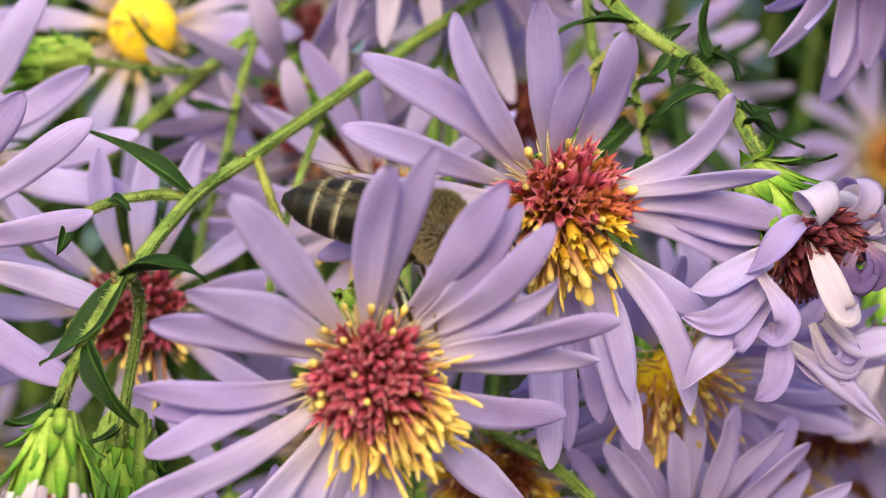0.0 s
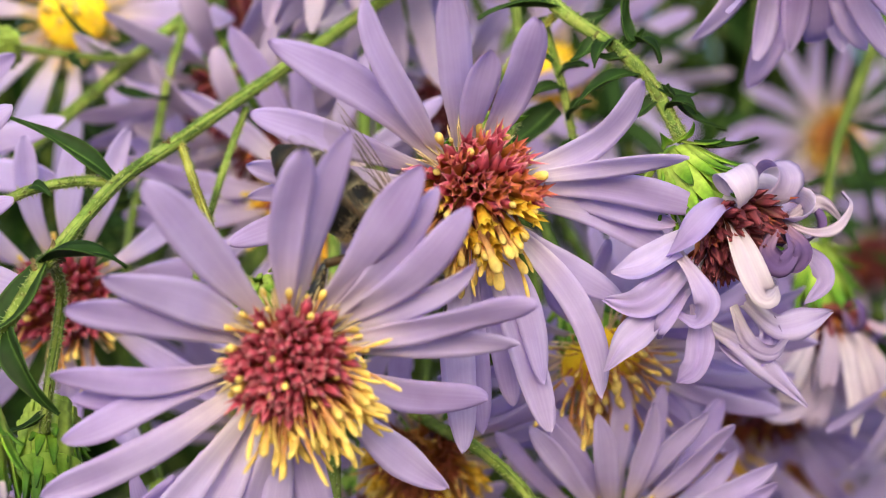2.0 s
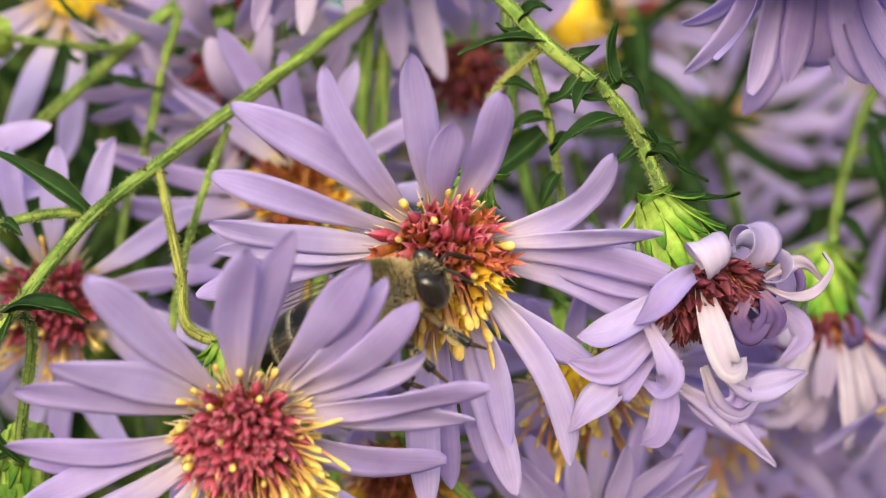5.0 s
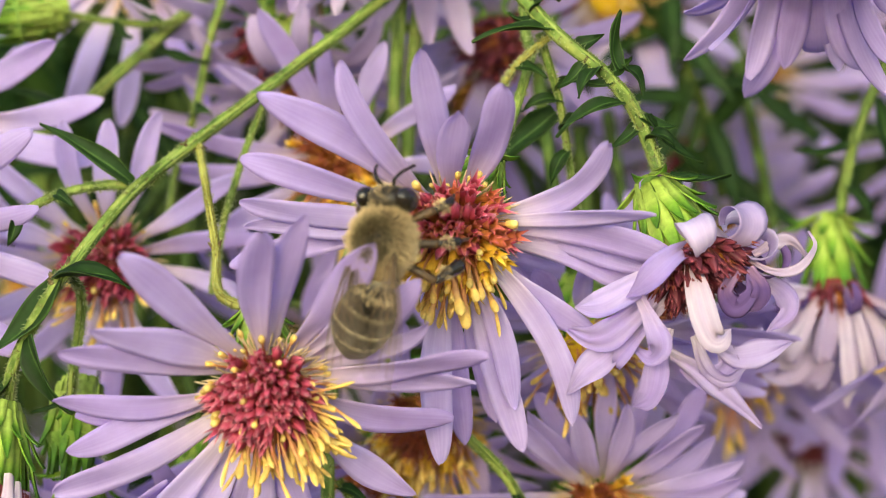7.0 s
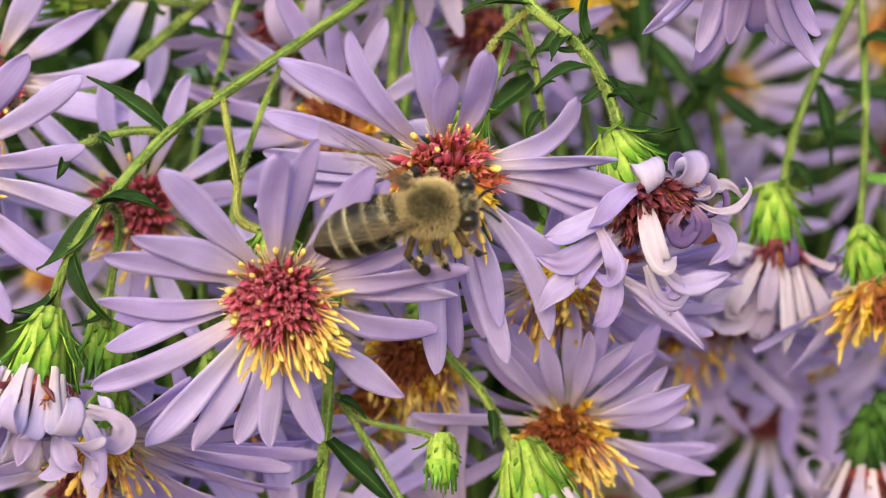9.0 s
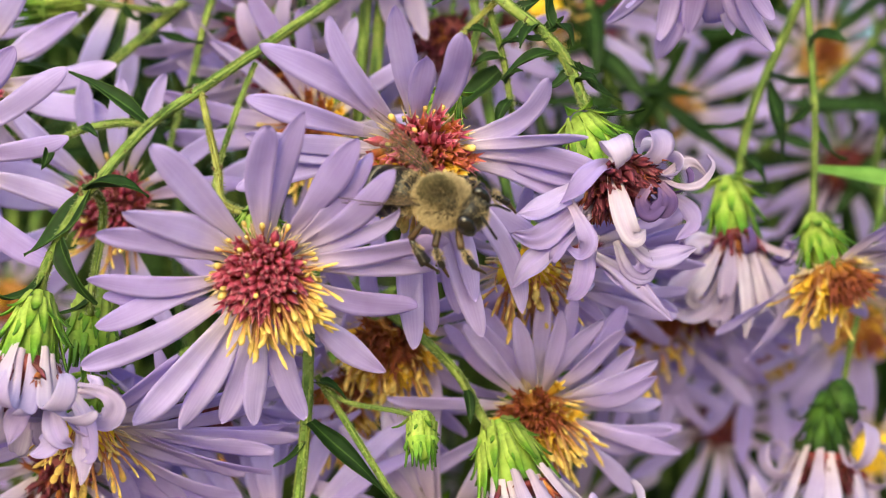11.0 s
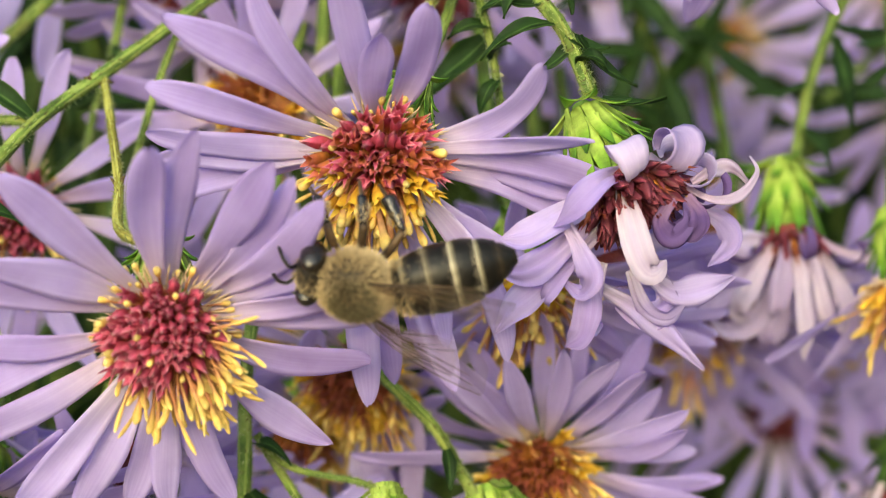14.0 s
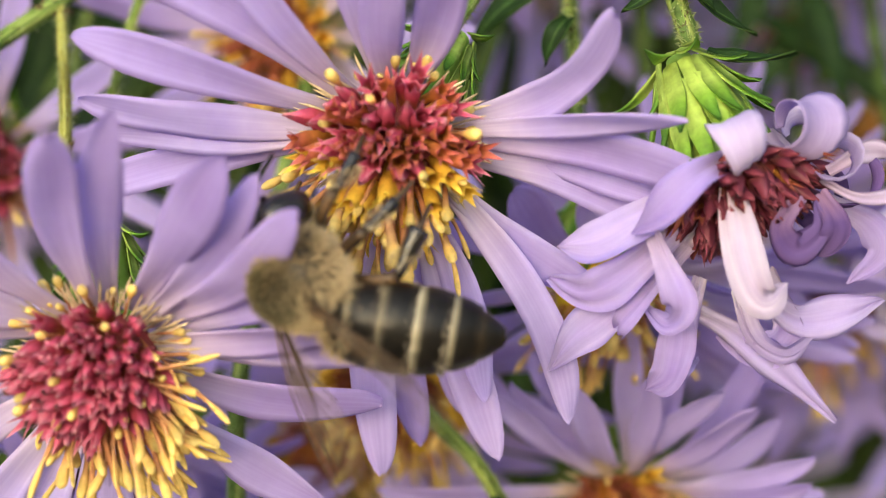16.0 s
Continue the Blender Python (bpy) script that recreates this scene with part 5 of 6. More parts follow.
def low_stems():
    s = stem([(-1.289, 1.000, -2.654), (-1.225, 0.950, -2.001), (-1.193, 0.900, -1.593), (-1.185, 0.900, -1.066), (-1.189, 1.200, -0.647)], 0.42, 0.4, "stout green aster stem with brown streaks", STEM, 20, root=(-2.0, 22))
    leaf(s, (-1.168, 0.880, -1.746), (0.74, -0.21, -0.64), 8.0, 1.9, 10, (0.4, -0.8, 0.5), 40, 0.3)
    leaf(s, (-1.199, 0.900, -1.876), (-0.80, 0.00, -0.60), 3.2, 0.9, -30, (0, -0.6, 0.8), 41)
    leaf(s, (-1.128, 0.900, -1.464), (0.82, -0.36, -0.45), 3.0, 1.0, 40, (0, -0.6, 0.8), 42)
    stem([(-0.468, 0.700, -2.393), (-0.577, 0.800, -2.226), (-0.871, 0.880, -1.793), (-1.132, 0.920, -1.411)], 0.26, 0.26, "green side twig of an aster stem", STEM, 21)
    s = stem([(-0.345, 0.720, -1.734), (-0.374, 0.730, -1.695), (-0.540, 0.800, -1.651), (-0.909, 0.850, -1.590), (-1.120, 0.900, -1.451)], 0.16, 0.2, "thin dark twig that carries a bud", STEM, 22)
    bud(spot(-0.346, 0.700, -1.919), (0.05, -0.35, -0.93), "closed green aster bud of pointed scales", 1.35, 2.8, 71)
    s = stem([(0.206, 1.150, -1.904), (0.050, 1.120, -1.678), (-0.115, 1.100, -1.391), (-0.363, 1.100, -1.145), (-0.650, 1.500, -0.954)], 0.34, 0.36, "speckled green aster stem bent under the flowers", STEM, 23, root=(-1.0, 23))
    leaf(s, (-0.052, 1.080, -1.513), (0.11, -0.27, -0.96), 2.6, 1.1, 30, (0.3, -0.9, 0.1), 43)
    s = stem([(-2.716, 0.600, -0.998), (-2.679, 0.550, -0.730), (-2.626, 0.500, -0.462), (-2.577, 0.350, -0.238), (-2.604, 0.120, -0.119)], 0.3, 0.28, "short green side stem with fine hairs", STEM, 24)
    leaf(s, (-2.683, 0.580, -0.864), (-0.88, -0.26, -0.39), 3.0, 0.9, -30, (0, -0.5, 0.9), 44)
    s = stem([(-3.276, 2.000, 1.547), (-2.957, 2.050, 1.498), (-2.559, 2.200, 1.492), (-2.393, 2.350, 1.617)], 0.24, 0.26, "green side twig that carries a bud", STEM, 25)
    leaf(s, (-2.596, 2.200, 1.492), (-0.67, -0.14, 0.73), 6.0, 0.9, -30, (0.5, -0.8, 0.2), 45)
    leaf(s, (-2.875, 2.000, 1.482), (0.80, -0.40, -0.45), 2.4, 0.9, -60, (0, -0.6, 0.8), 46)
    bud(spot(-3.597, 1.950, 1.491), (-0.95, -0.28, -0.15), "round green aster bud on a side twig", 2.0, 4.2, 74)
    bud(spot(-2.723, 0.700, -1.238), (0.03, -0.35, -0.93), "plump green aster bud beside a faded flower", 2.1, 4.6, 77)
    bud(spot(3.120, 3.400, -1.726), (0.1, -0.4, -0.9), "dark green spiky aster bud", 1.5, 2.8, 75, True)
    stem([(3.031, 3.500, -1.818), (3.105, 3.500, -1.624), (3.228, 3.700, -1.186), (3.468, 4.200, -0.572)], 0.24, 0.34, "thin dark aster stem over a spiky cup", STEM, 62, root=(7.0, 25))
    bud(spot(-1.743, 2.600, 1.282), (0.1, -0.3, -0.95), "green aster bud hanging behind a stem", 1.6, 3.8, 76)


low_stems()


# ---- leafy shoots without flowers that fill the clump ----
def thicket():
    rng = random.Random(5)
    shapes = []
    for i, (ln, w, arch) in enumerate(((30, 5, 50), (24, 4, 70), (36, 6, 40))):
        v, f, u = leaf_shape(ln, w, arch, 0.3, seed=i, nu=6, nv=3)
        shapes.append((v, f, u))
    leaves, stalks_ = [], []
    for k in range(430):
        x, y = rng.uniform(-0.42, 0.42), rng.uniform(0.075, 0.50)
        if k < 80:
            x, y = rng.uniform(-0.09, 0.15), rng.uniform(0.13, 0.22)
        far = k >= 190
        if far:
            x, y = rng.uniform(-0.5, 0.5), rng.uniform(0.45, 0.85)
        top = Vector((x + rng.uniform(-0.03, 0.03), y + rng.uniform(-0.02, 0.02), rng.uniform(0.50, 0.66) + (0.3 if far else 0.0)))
        foot = Vector((x, y, -0.01))
        stalks_.append((tube_shape([foot, foot.lerp(top, 0.5) + Vector((rng.uniform(-0.01, 0.01), 0, 0)), top], 1.6, 0.6, sides=5, n=4, seed=k), Matrix.Identity(4)))
        for i in range(34):
            s = 0.12 + 0.88 * (i + rng.random()) / 34
            a = i * 2.4 + rng.uniform(-0.4, 0.4)
            d = Vector((math.cos(a), math.sin(a), rng.uniform(0.1, 0.9)))
            leaves.append((rng.choice(shapes), Matrix.Translation(foot.lerp(top, s)) @ d.to_track_quat("X", "Z").to_matrix().to_4x4() @ Matrix.Scale(rng.uniform(0.8, 1.4) * (2.2 if far else 1.0), 4)))
    tagged(new("thicket", merged("thicket", leaves, FOLIAGE)), "green lance leaves inside the aster clump, shade put into their colour", "foliage", kind="stuff")
    tagged(new("thicket_stalk", merged("thicket_stalk", stalks_, SHADEDSTEM)), "upright green stalks inside the aster clump", "foliage", kind="stuff")


thicket()

# ---- the bee; millimetres, head towards x, back towards z ----
BEE = 0.00096


def fuzz(shape_points, n, length, seed, lean=(-0.5, 0, 0.2)):
    """Short hairs that stand on an ellipsoid: (centre, radii)."""
    rng = random.Random(seed)
    (cx, cy, cz), (rx, ry, rz) = shape_points
    verts, faces, uvs = [], [], []
    for _ in range(n):
        d = Vector((rng.gauss(0, 1), rng.gauss(0, 1), rng.gauss(0, 1))).normalized()
        p = Vector((cx + d.x * rx, cy + d.y * ry, cz + d.z * rz)) * 0.98
        up = (Vector((d.x / rx, d.y / ry, d.z / rz)).normalized() + Vector(lean) * 0.5 + Vector([rng.uniform(-0.35, 0.35) for _ in range(3)])).normalized()
        side = up.orthogonal().normalized() * 0.028
        other = up.cross(side)
        tip = p + up * length * rng.uniform(0.6, 1.25)
        k = len(verts)
        verts += [(p + side) * BEE, (p - side * 0.5 + other) * BEE, (p - side * 0.5 - other) * BEE, tip * BEE]
        uvs += [(0, 0), (0, 0.5), (0, 1), (1, 0.5)]
        faces += [(k, k + 1, k + 3), (k + 1, k + 2, k + 3), (k + 2, k, k + 3)]
    return verts, faces, uvs


def ellipsoid(radii, centre=(0, 0, 0), nu=18, nv=12):
    verts, faces, uvs = [], [], []
    for i in range(nv + 1):
        th = math.pi * i / nv
        for k in range(nu):
            a = 2 * math.pi * k / nu
            verts.append(Vector((centre[0] + radii[0] * math.cos(th), centre[1] + radii[1] * math.sin(th) * math.cos(a), centre[2] + radii[2] * math.sin(th) * math.sin(a))) * BEE)
            uvs.append((i / nv, k / nu))
            if i:
                p, q = (i - 1) * nu + k, (i - 1) * nu + (k + 1) % nu
                faces.append((p, q, q + nu, p + nu))
    return verts, faces, uvs


WINGS = []


def wing_pose(s, x, yaw, pitch, spread):
    """A wing on its hinge; spread: degrees by which it opens from its rest over the back."""
    return pose(x * BEE, 1.2 * s * BEE, 1.05 * BEE, 0, -pitch, (yaw - spread) * s) @ pose(0, 0, 0, -12 * s)


def bee():
    black = grain_material("bee_shell", (0.006, 0.005, 0.004), (0.010, 0.008, 0.006), (0.018, 0.014, 0.010), 2500, rough=0.4, spec=0.3)
    bands = [uv_material("bee_segment", [(0.0, pale), (0.13, pale), (0.25, edge), (0.36, (0.012, 0.010, 0.008)), (0.75, (0.007, 0.006, 0.005)), (1.0, (0.020, 0.015, 0.010))], rough=0.38, noise_scale=3500.0, spec=0.22)
             for pale, edge in (((0.17, 0.145, 0.095), (0.06, 0.05, 0.032)), ((0.40, 0.36, 0.26), (0.16, 0.14, 0.09)), ((0.03, 0.022, 0.013), (0.02, 0.015, 0.009)))]
    hair = uv_material("bee_hair", [(0.0, (0.26, 0.18, 0.09)), (1.0, (0.86, 0.70, 0.42))], rough=0.7, share=0.2)
    fringe = uv_material("bee_fringe", [(0.0, (0.20, 0.165, 0.11)), (1.0, (0.46, 0.41, 0.30))], rough=0.7, share=0.2)
    greyhair = uv_material("bee_back_hair", [(0.0, (0.06, 0.048, 0.024)), (1.0, (0.32, 0.265, 0.14))], rough=0.7, share=0.2)
    eye = grain_material("bee_eye", (0.006, 0.005, 0.004), (0.012, 0.009, 0.007), (0.02, 0.014, 0.01), 6000, rough=0.15, spec=0.6)
    shin = grain_material("bee_leg", (0.02, 0.012, 0.006), (0.05, 0.03, 0.015), (0.12, 0.07, 0.03), 3000, rough=0.4)
    wing, n, l, b = material("bee_wing", 0.5, 0.1)
    b.inputs["Base Color"].default_value = (0.24, 0.195, 0.14, 1)
    tex = n.new("ShaderNodeTexCoord")
    cloud = node(n, "ShaderNodeTexNoise", Scale=700.0, Detail=2.0)
    l.new(tex.outputs["Object"], cloud.inputs[0])
    al = ramp(n, [(0.3, (0.03, 0.03, 0.03)), (0.7, (0.09, 0.09, 0.09))])
    l.new(cloud.outputs[0], al.inputs[0])
    l.new(al.outputs[0], b.inputs["Alpha"])

    ob = new("honey_bee")
    tagged(ob, "brown honey bee with a fuzzy tan back and banded abdomen", "bee")
    thorax = child("thorax", mesh_of("thorax", *ellipsoid((1.85, 1.65, 1.55), (1.9, 0, 0)), black), ob)
    tagged(child("thorax_hair", mesh_of("thorax_hair", *fuzz(((1.9, 0, 0), (1.82, 1.62, 1.52)), 6800, 0.5, 1), hair, False), thorax), kind="stuff", label="dense tan hair")
    tagged(child("back_hair", mesh_of("back_hair", *fuzz(((1.85, 0, 0.74), (1.28, 1.12, 1.34)), 4200, 0.34, 2), greyhair, False), thorax), kind="stuff", label="dark olive hair on the back")
    head = child("head", mesh_of("head", *ellipsoid((0.9, 1.45, 1.35), (4.1, 0, -0.4)), black), ob)
    tagged(child("head_hair", mesh_of("head_hair", *fuzz(((4.0, 0, -0.4), (0.98, 0.85, 1.35)), 1100, 0.36, 3, (0.2, 0, 0.2)), hair, False), head), kind="stuff")
    for s in (1, -1):
        child("eye", mesh_of("eye", *ellipsoid((0.66, 0.56, 1.12), (4.2, 1.12 * s, -0.15)), eye), head, label="glossy black eye")
        pts = [Vector(p) * BEE for p in ((4.9, 0.3 * s, -0.2), (5.2, 0.5 * s, 0.3), (5.7, 0.8 * s, 0.0), (6.2, 1.1 * s, -0.9))]
        child("antenna", mesh_of("antenna", *tube_shape(pts, 0.10, 0.09, sides=6, n=4), black), head)
    # six overlapping segments
    marks = [(0.1, 0.8), (-0.5, 1.38), (-1.7, 1.70), (-3.0, 1.74), (-4.3, 1.52), (-5.4, 1.08), (-6.35, 0.28)]
    abdomen = child("abdomen", mesh_of("abdomen", *ellipsoid((3.0, 1.3, 1.1), (-3.0, 0, -0.25)), black), ob)
    for k in range(6):
        (x0, r0), (x1, r1) = marks[k], marks[k + 1]
        verts, faces, uvs = [], [], []
        for i in range(7):
            s = i / 6
            x = x0 + (x1 - x0) * s * 1.12
            r = (r0 + (r1 - r0) * s) * 1.0 + 0.10 * math.sin(math.pi * min(1, s * 1.1)) + 0.07 * s
            drop = -0.12 * (x / 3.5) ** 2
            for j in range(20):
                a = 2 * math.pi * j / 20
                verts.append(Vector((x, r * math.cos(a), r * 0.88 * math.sin(a) - 0.15 + drop)) * BEE)
                uvs.append((s, j / 20))
            if i:
                for j in range(20):
                    p, q = (i - 1) * 20 + j, (i - 1) * 20 + (j + 1) % 20
                    faces.append((p, p + 20, q + 20, q))
        child("segment", mesh_of("segment", verts, faces, uvs, bands[(0, 0, 0, 1, 1, 2)[k]]), abdomen)
    tagged(child("abdomen_hair", mesh_of("abdomen_hair", *fuzz(((-0.8, 0, -0.15), (1.1, 1.42, 1.3)), 900, 0.4, 4, (-0.8, 0, 0)), hair, False), abdomen), kind="stuff")
    for x, r in ((-1.75, 1.72), (-3.05, 1.74), (-4.35, 1.53)):
        tagged(child("band_hair", mesh_of("band_hair", *fuzz(((x, 0, -0.2), (0.17, r * 1.02, r * 0.90)), 520, 0.22, int(40 - x * 7), (-1.6, 0, 0)), fringe, False), abdomen), kind="stuff", label="fringe of pale hair")
    # wings fold back over the abdomen
    for s in (1, -1):
        for name, length, width, yaw, pitch, x in (("forewing", 7.4, 2.3, 178, 4, 1.3), ("hindwing", 5.2, 1.6, 173, 1, 0.8)):
            verts, faces, uvs = [], [], []
            for i in range(13):
                u = i / 12
                lead = 0.16 * width * math.sin(math.pi * u)
                w = width * (0.22 + 0.78 * math.sin(min(1.0, u * 1.15) * math.pi * 0.5) ** 1.3) * math.sqrt(max(0.02, 1 - max(0.0, (u - 0.72) / 0.28) ** 2))
                for j in range(6):
                    q = j / 5
                    verts.append(Vector((u * length, (lead - q * w) * -s, 0.10 * math.sin(9 * q + 4 * u) + 0.02)) * BEE)
                    uvs.append((u * 1.6, q))
                    if i and j:
                        a = (i - 1) * 6 + j - 1
                        faces.append((a, a + 1, a + 7, a + 6))
            n0 = len(verts)
            verts += [v - Vector((0, 0, 0.03)) * BEE for v in verts]
            uvs += uvs
            faces += [tuple(i + n0 for i in f[::-1]) for f in faces]
            wing_ob = child(name, mesh_of(name, verts, faces, uvs, wing), ob, None, "clear brownish wing with dark veins")
            for q0, q1, end in ((0.02, 0.03, 0.98), (0.12, 0.25, 0.9), (0.3, 0.5, 0.82), (0.5, 0.75, 0.7), (0.75, 0.95, 0.5)):
                line = []
                for i in range(5):
                    u = end * i / 4
                    k = min(12, round(u * 12)) * 6 + min(5, round((q0 + (q1 - q0) * i / 4) * 5))
                    line.append(verts[k] + Vector((0, 0, 0.02)) * BEE)
                child("vein", mesh_of("vein", *tube_shape(line, 0.036, 0.018, sides=5, n=3), shin), wing_ob)
            WINGS.append((wing_ob, s, x, yaw, pitch))
    # legs in three pairs: hip, knee, ankle, claw
    pairs = (((3.1, 0.8, -1.3), (3.9, 2.2, -1.6), (4.7, 2.6, -3.0), (5.2, 2.4, -3.9)), ((1.9, 0.8, -1.3), (2.1, 2.6, -1.6), (2.5, 3.2, -3.0), (2.8, 3.4, -4.0)),
             ((0.9, 0.8, -1.3), (0.1, 2.5, -1.8), (1.2, 3.3, -3.2), (1.8, 3.1, -4.4)))
    for k, pts in enumerate(pairs):
        for s in (1, -1):
            q = [Vector((x, y * s, z)) for x, y, z in pts]
            leg = child("leg", mesh_of("leg", *tube_shape([q[0] * BEE, (q[0] + q[1]) * 0.5 * BEE + Vector((0, 0, 0.0002)), q[1] * BEE], 0.22, 0.24, sides=8, n=4), shin), ob)
            fat = 0.64 if k == 2 else 0.38
            mid = (q[1] + q[2]) * 0.5
            shank = [q[1] * BEE, mid * BEE, q[2] * BEE]
            v, f, u = tube_shape(shank, 0.17, fat * 0.68, sides=8, n=4)
            child("shank", mesh_of("shank", v, f, u, eye), leg)
            child("foot", mesh_of("foot", *tube_shape([q[2] * BEE, (q[2] * 0.5 + q[3] * 0.5) * BEE, q[3] * BEE], 0.15, 0.08, sides=6, n=3), shin), leg)
            tagged(child("leg_hair", mesh_of("leg_hair", *fuzz((tuple(mid), (0.26, 0.26, 0.7)), 160, 0.22, 10 + k, (0, 0, 0)), hair, False), leg), kind="stuff")
    return ob, abdomen


honey_bee, honey_bee_abdomen = bee()


def bee_pose(head, waist, back):
    """The bee's pose from where its head and its waist lie (centimetres) and the way its back looks."""
    h, w = spot(*head), spot(*waist)
    x = (h - w).normalized()
    z = Vector(back) - x * Vector(back).dot(x)
    z.normalize()
    m = Matrix((x, z.cross(x), z)).transposed().to_4x4()
    m.translation = w
    return m


def abdomen_pose(head, waist, tip, back):
    """How the abdomen bends at the waist, in the bee's space."""
    way = bee_pose(head, waist, back).to_3x3().transposed() @ (spot(*tip) - spot(*waist))
    return Vector((-1, 0, -0.04)).rotation_difference(way).to_matrix().to_4x4()


# seconds; head; waist; tail end; the way the back looks
BEE_ROWS = [
    (0, -0.732, -0.286, -0.075, -1.162, -0.300, 0.030, -1.722, -0.248, 0.194, -0.1, -0.5, 0.85),
    (0.5, -0.720, -0.291, -0.003, -1.126, -0.300, 0.077, -1.598, -0.191, 0.194, -0.1, -0.5, 0.85),
    (1, -0.557, -0.249, -0.228, -0.900, -0.300, -0.020, -1.468, -0.282, 0.214, 0.2, -0.6, 0.8),
    (1.5, -0.605, -0.209, -0.163, -0.898, -0.300, -0.014, -1.486, -0.328, 0.253, 0.3, -0.7, 0.7),
    (2, -0.690, -0.237, -0.389, -0.932, -0.300, -0.067, -1.358, -0.273, 0.334, 0.3, -0.7, 0.7),
    (2.5, -0.620, -0.253, -0.441, -0.929, -0.300, -0.174, -1.456, -0.352, 0.210, 0.3, -0.7, 0.7),
    (3, -0.598, -0.248, -0.386, -0.930, -0.300, -0.157, -1.462, -0.341, 0.178, 0.2, -0.6, 0.8),
    (3.5, -0.534, -0.173, -0.402, -0.868, -0.200, -0.161, -1.349, -0.147, 0.140, 0.2, -0.6, 0.8),
    (4, -0.434, -0.028, -0.283, -0.750, -0.100, -0.119, -1.245, -0.011, 0.091, 0.1, -0.6, 0.8),
    (4.5, -0.411, -0.193, -0.163, -0.792, -0.140, -0.147, -1.297, -0.043, -0.087, 0, -0.6, 0.8),
    (6.8, -0.678, -0.656, 0.349, -0.703, -0.720, -0.023, -0.883, -0.393, -0.403, -0.25, -0.95, 0.1),
    (7, -0.653, -0.651, 0.305, -0.673, -0.720, -0.068, -0.867, -0.411, -0.463, -0.25, -0.95, 0.1),
    (7.5, -0.461, -0.716, 0.301, -0.546, -0.800, -0.054, -0.820, -0.497, -0.410, -0.2, -0.95, 0.1),
    (8, -0.466, -0.739, 0.304, -0.597, -0.800, -0.077, -0.877, -0.514, -0.455, -0.2, -0.95, 0.1),
    (8.5, -0.212, -0.754, 0.240, -0.519, -0.800, -0.031, -0.819, -0.555, -0.363, -0.1, -0.98, 0.1),
    (9, -0.114, -0.712, -0.098, -0.531, -0.750, -0.156, -1.006, -0.598, -0.358, 0, -0.97, 0.2),
    (9.2, -0.138, -0.688, -0.017, -0.597, -0.720, -0.189, -1.000, -0.526, -0.422, 0, -0.97, 0.2),
    (11.3, 0.042, -0.684, -0.373, -0.308, -0.550, -0.204, -0.677, -0.318, -0.077, 0.1, -0.9, 0.3),
    (11.5, -0.013, -0.521, -0.381, -0.383, -0.550, -0.128, -0.774, -0.319, -0.036, 0.1, -0.92, 0.2),
    (12, -0.121, -0.134, -0.429, -0.204, -0.450, -0.183, -0.643, -0.453, 0.248, 0.1, -0.97, -0.1),
    (12.5, -0.293, -0.382, -0.565, -0.014, -0.450, -0.367, -0.051, -0.416, 0.224, 0.25, -0.92, -0.2),
    (13, -0.631, -0.551, -0.505, -0.251, -0.570, -0.597, 0.336, -0.506, -0.423, 0.1, -0.85, -0.5),
    (13.5, -0.663, -0.574, -0.476, -0.211, -0.540, -0.500, 0.436, -0.490, -0.309, 0.05, -0.85, -0.5),
    (14, -0.631, -0.581, -0.417, -0.165, -0.540, -0.512, 0.445, -0.479, -0.351, 0, -0.8, -0.6),
    (14.5, -0.680, -0.490, -0.420, -0.305, -0.515, -0.546, 0.344, -0.430, -0.361, -0.1, -0.8, -0.6),
    (15, -0.651, -0.493, -0.213, -0.403, -0.540, -0.479, 0.205, -0.441, -0.533, -0.4, -0.8, -0.45),
    (15.5, -0.688, -0.549, -0.151, -0.407, -0.540, -0.543, 0.240, -0.434, -0.531, -0.45, -0.8, -0.4),
    (16, -0.658, -0.540, -0.095, -0.412, -0.540, -0.486, 0.203, -0.435, -0.555, -0.5, -0.78, -0.38),
]


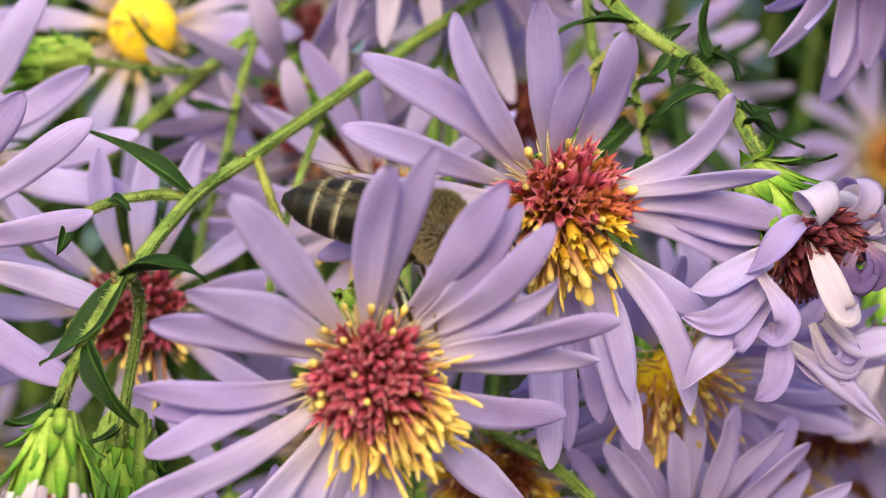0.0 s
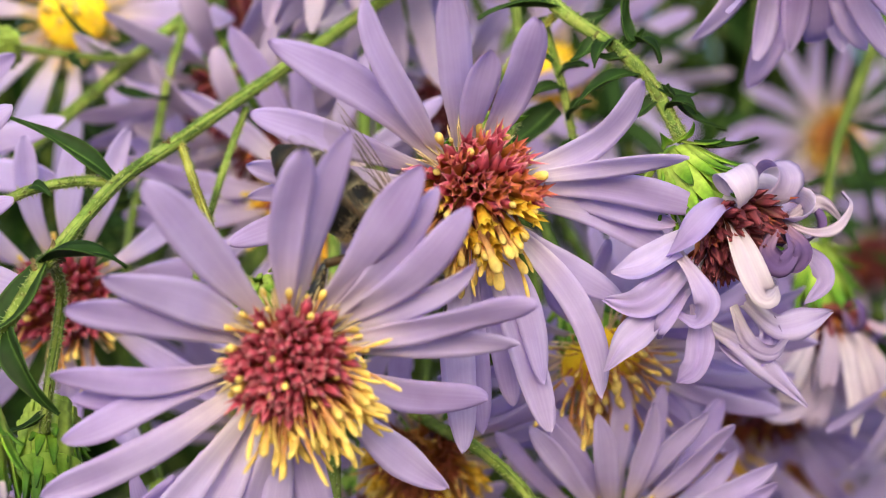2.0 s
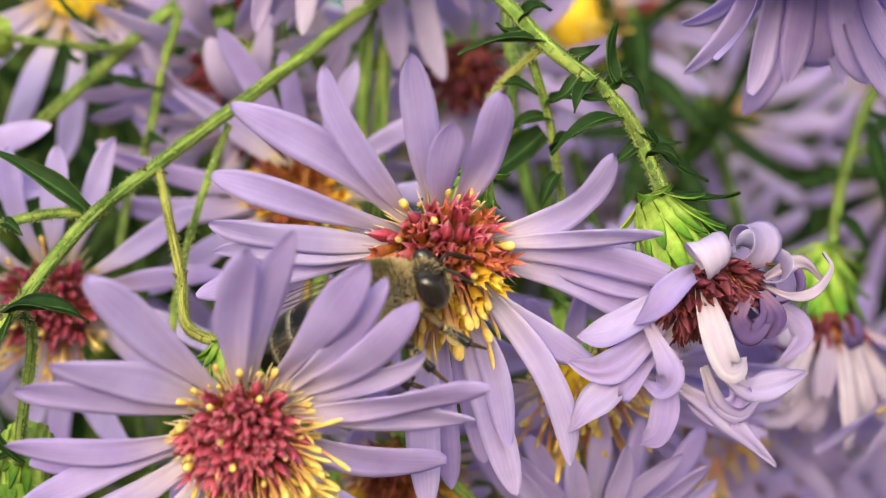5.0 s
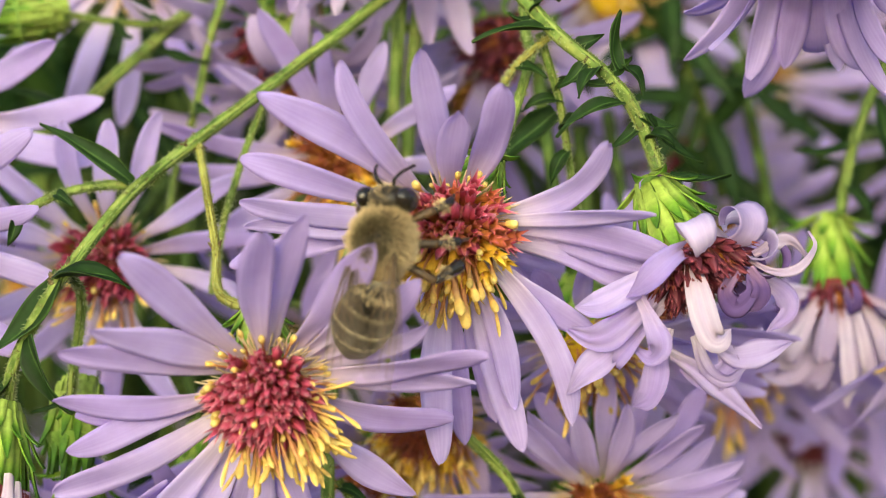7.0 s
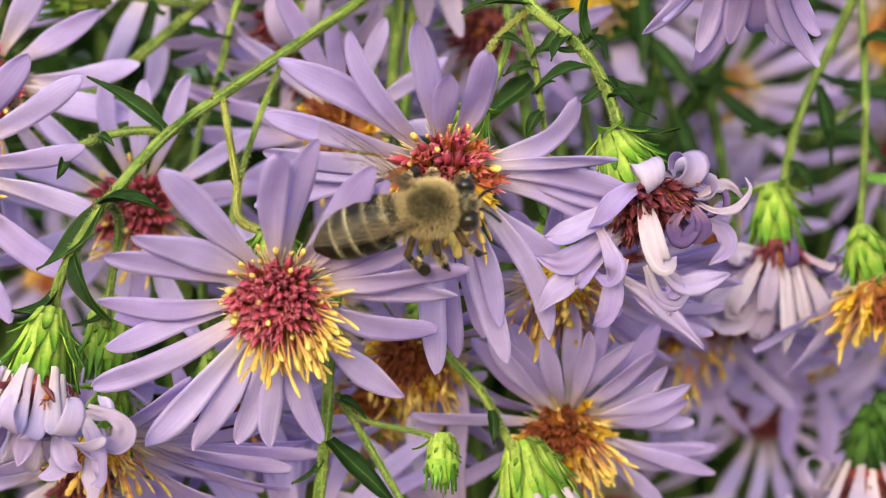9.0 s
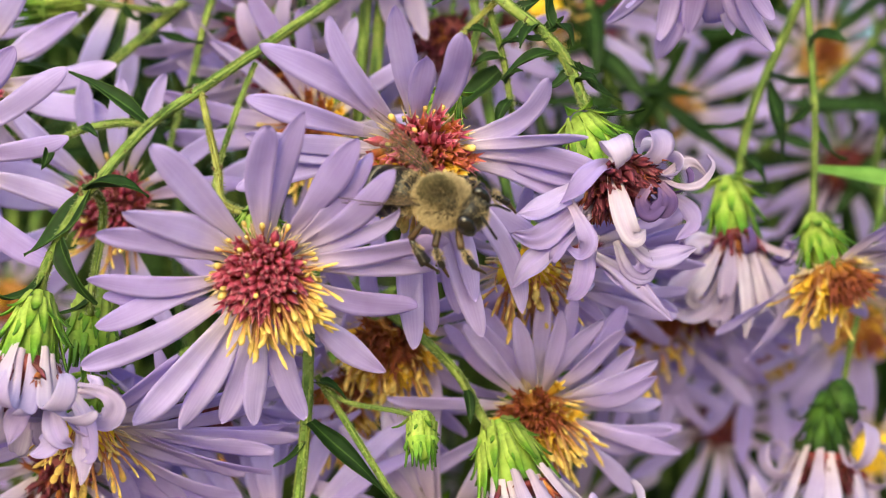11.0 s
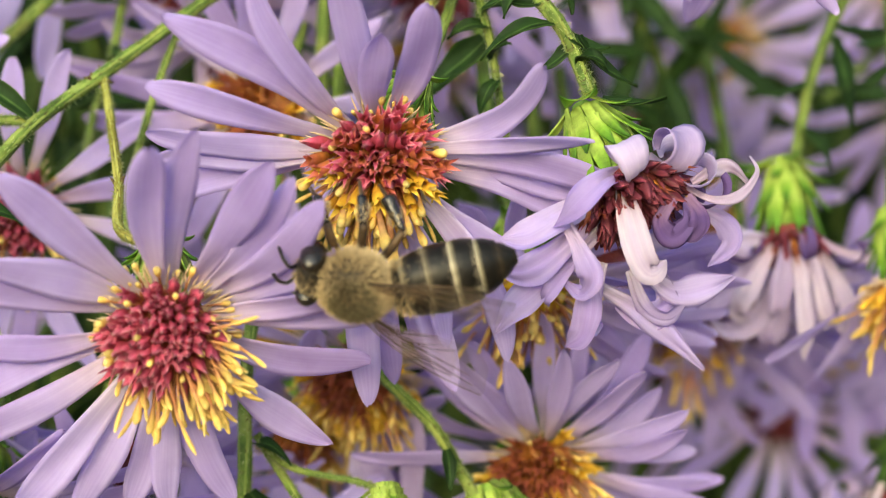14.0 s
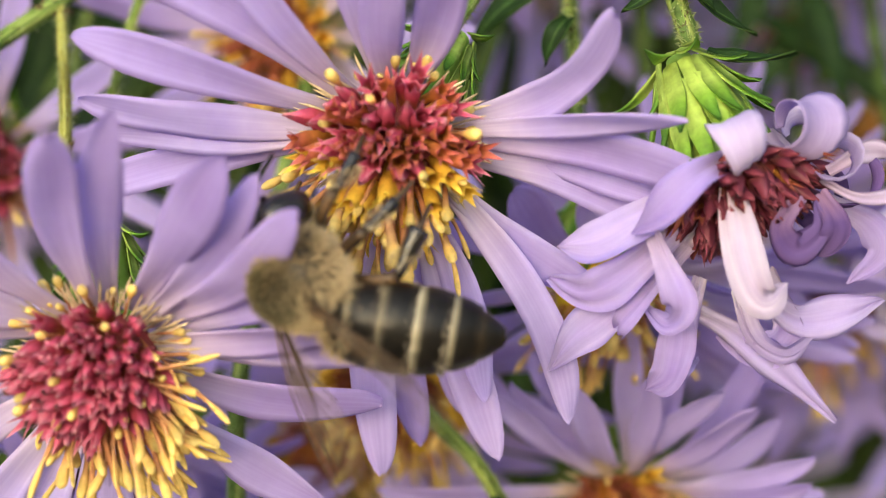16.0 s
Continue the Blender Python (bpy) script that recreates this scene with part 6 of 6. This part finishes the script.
# the flower under the bee rocks on its stalk: seconds, place in centimetres, turn in degrees
ROCK = [
    (0, -0.3610, 0.1272, 0.1703, 3.86, -1.52, 2.36),
    (0.5, -0.3393, 0.1239, 0.1622, 5.47, -2.89, 1.88),
    (1, -0.3767, 0.1480, 0.1472, 6.70, -4.31, 1.48),
    (1.5, -0.4087, 0.1455, 0.1718, 7.39, -1.99, 2.15),
    (2, -0.4116, 0.1418, 0.1695, 4.40, -1.47, 3.34),
    (2.5, -0.3916, 0.1496, 0.1476, 5.20, -1.19, 0.96),
    (3, -0.3905, 0.1547, 0.1401, 4.47, -2.91, -1.46),
    (3.5, -0.4296, 0.1532, 0.1595, 3.24, 0.15, 1.45),
    (4, -0.4073, 0.1519, 0.1522, 1.81, 0.08, 0.81),
    (4.5, -0.3961, 0.1512, 0.1486, 1.01, 0.05, 0.45),
    (7, -0.3819, 0.1453, 0.1443, -0.08, -0.05, -0.29),
    (7.5, -0.3527, 0.1705, 0.1398, -0.46, -0.32, 6.47),
    (8, -0.3453, 0.1765, 0.1507, -3.82, -0.12, 7.36),
    (8.5, -0.3642, 0.1616, 0.1291, -0.22, -0.92, 5.62),
    (9, -0.3512, 0.1511, 0.1118, 4.60, -1.43, 0.16),
    (11.5, -0.3554, 0.1417, 0.1159, 7.12, -1.17, 0.11),
    (12, -0.3416, 0.1538, 0.1160, 7.52, -1.04, 0.94),
    (12.5, -0.3462, 0.1475, 0.1038, 5.02, -0.61, 1.92),
    (13, -0.3340, 0.1364, 0.1204, 6.70, -0.43, 2.24),
    (13.5, -0.3408, 0.1534, 0.1432, 4.19, 1.18, 2.78),
    (14, -0.3355, 0.1539, 0.1389, 4.60, 0.18, 1.99),
    (14.5, -0.3313, 0.1538, 0.1026, 0.98, -0.61, 0.73),
    (15, -0.3362, 0.1557, 0.1212, 3.20, -1.06, 1.87),
    (15.5, -0.3338, 0.1566, 0.1265, 5.19, -1.35, 1.58),
    (16, -0.3422, 0.1372, 0.1031, -1.16, -0.36, 1.44),
]


def rocked(x, y, z, a, b, c):
    turn = Vector((radians(a), radians(b), radians(c)))
    m = Matrix.Rotation(turn.length, 4, turn.normalized()) if turn.length > 1e-6 else Matrix.Identity(4)
    return Matrix.Translation(spot(x, y, z)) @ m @ facing((0, 0, 0), (0.10, -0.93, -0.30))


# seconds and how far the wings of the left and right side stand open
SPREAD = [(0, 4, 4), (1, 10, 14), (2, 6, 10), (4.5, 4, 4), (7, 4, 2), (8, 8, 6), (8.5, 40, 6), (9.0, 40, 4), (9.2, 42, 4), (10.3, 24, 8), (11.5, 26, 12), (12, 36, 22), (12.5, 2, 24), (13.0, 18, 8), (13.5, 22, 4), (14.5, 26, 8), (15, 32, 16), (15.5, 18, 30), (16, 12, 34)]


def motions():
    for ob, s, x, yaw, pitch in WINGS:
        walk(ob, [(t, wing_pose(s, x, yaw, pitch, left if s > 0 else right)) for t, left, right in SPREAD])
    walk(flower_bee, [(row[0], rocked(*row[1:])) for row in ROCK])
    walk(honey_bee, [(row[0], bee_pose(row[1:4], row[4:7], row[10:13])) for row in BEE_ROWS])
    walk(honey_bee_abdomen, [(row[0], abdomen_pose(row[1:4], row[4:7], row[7:10], row[10:13])) for row in BEE_ROWS])


motions()
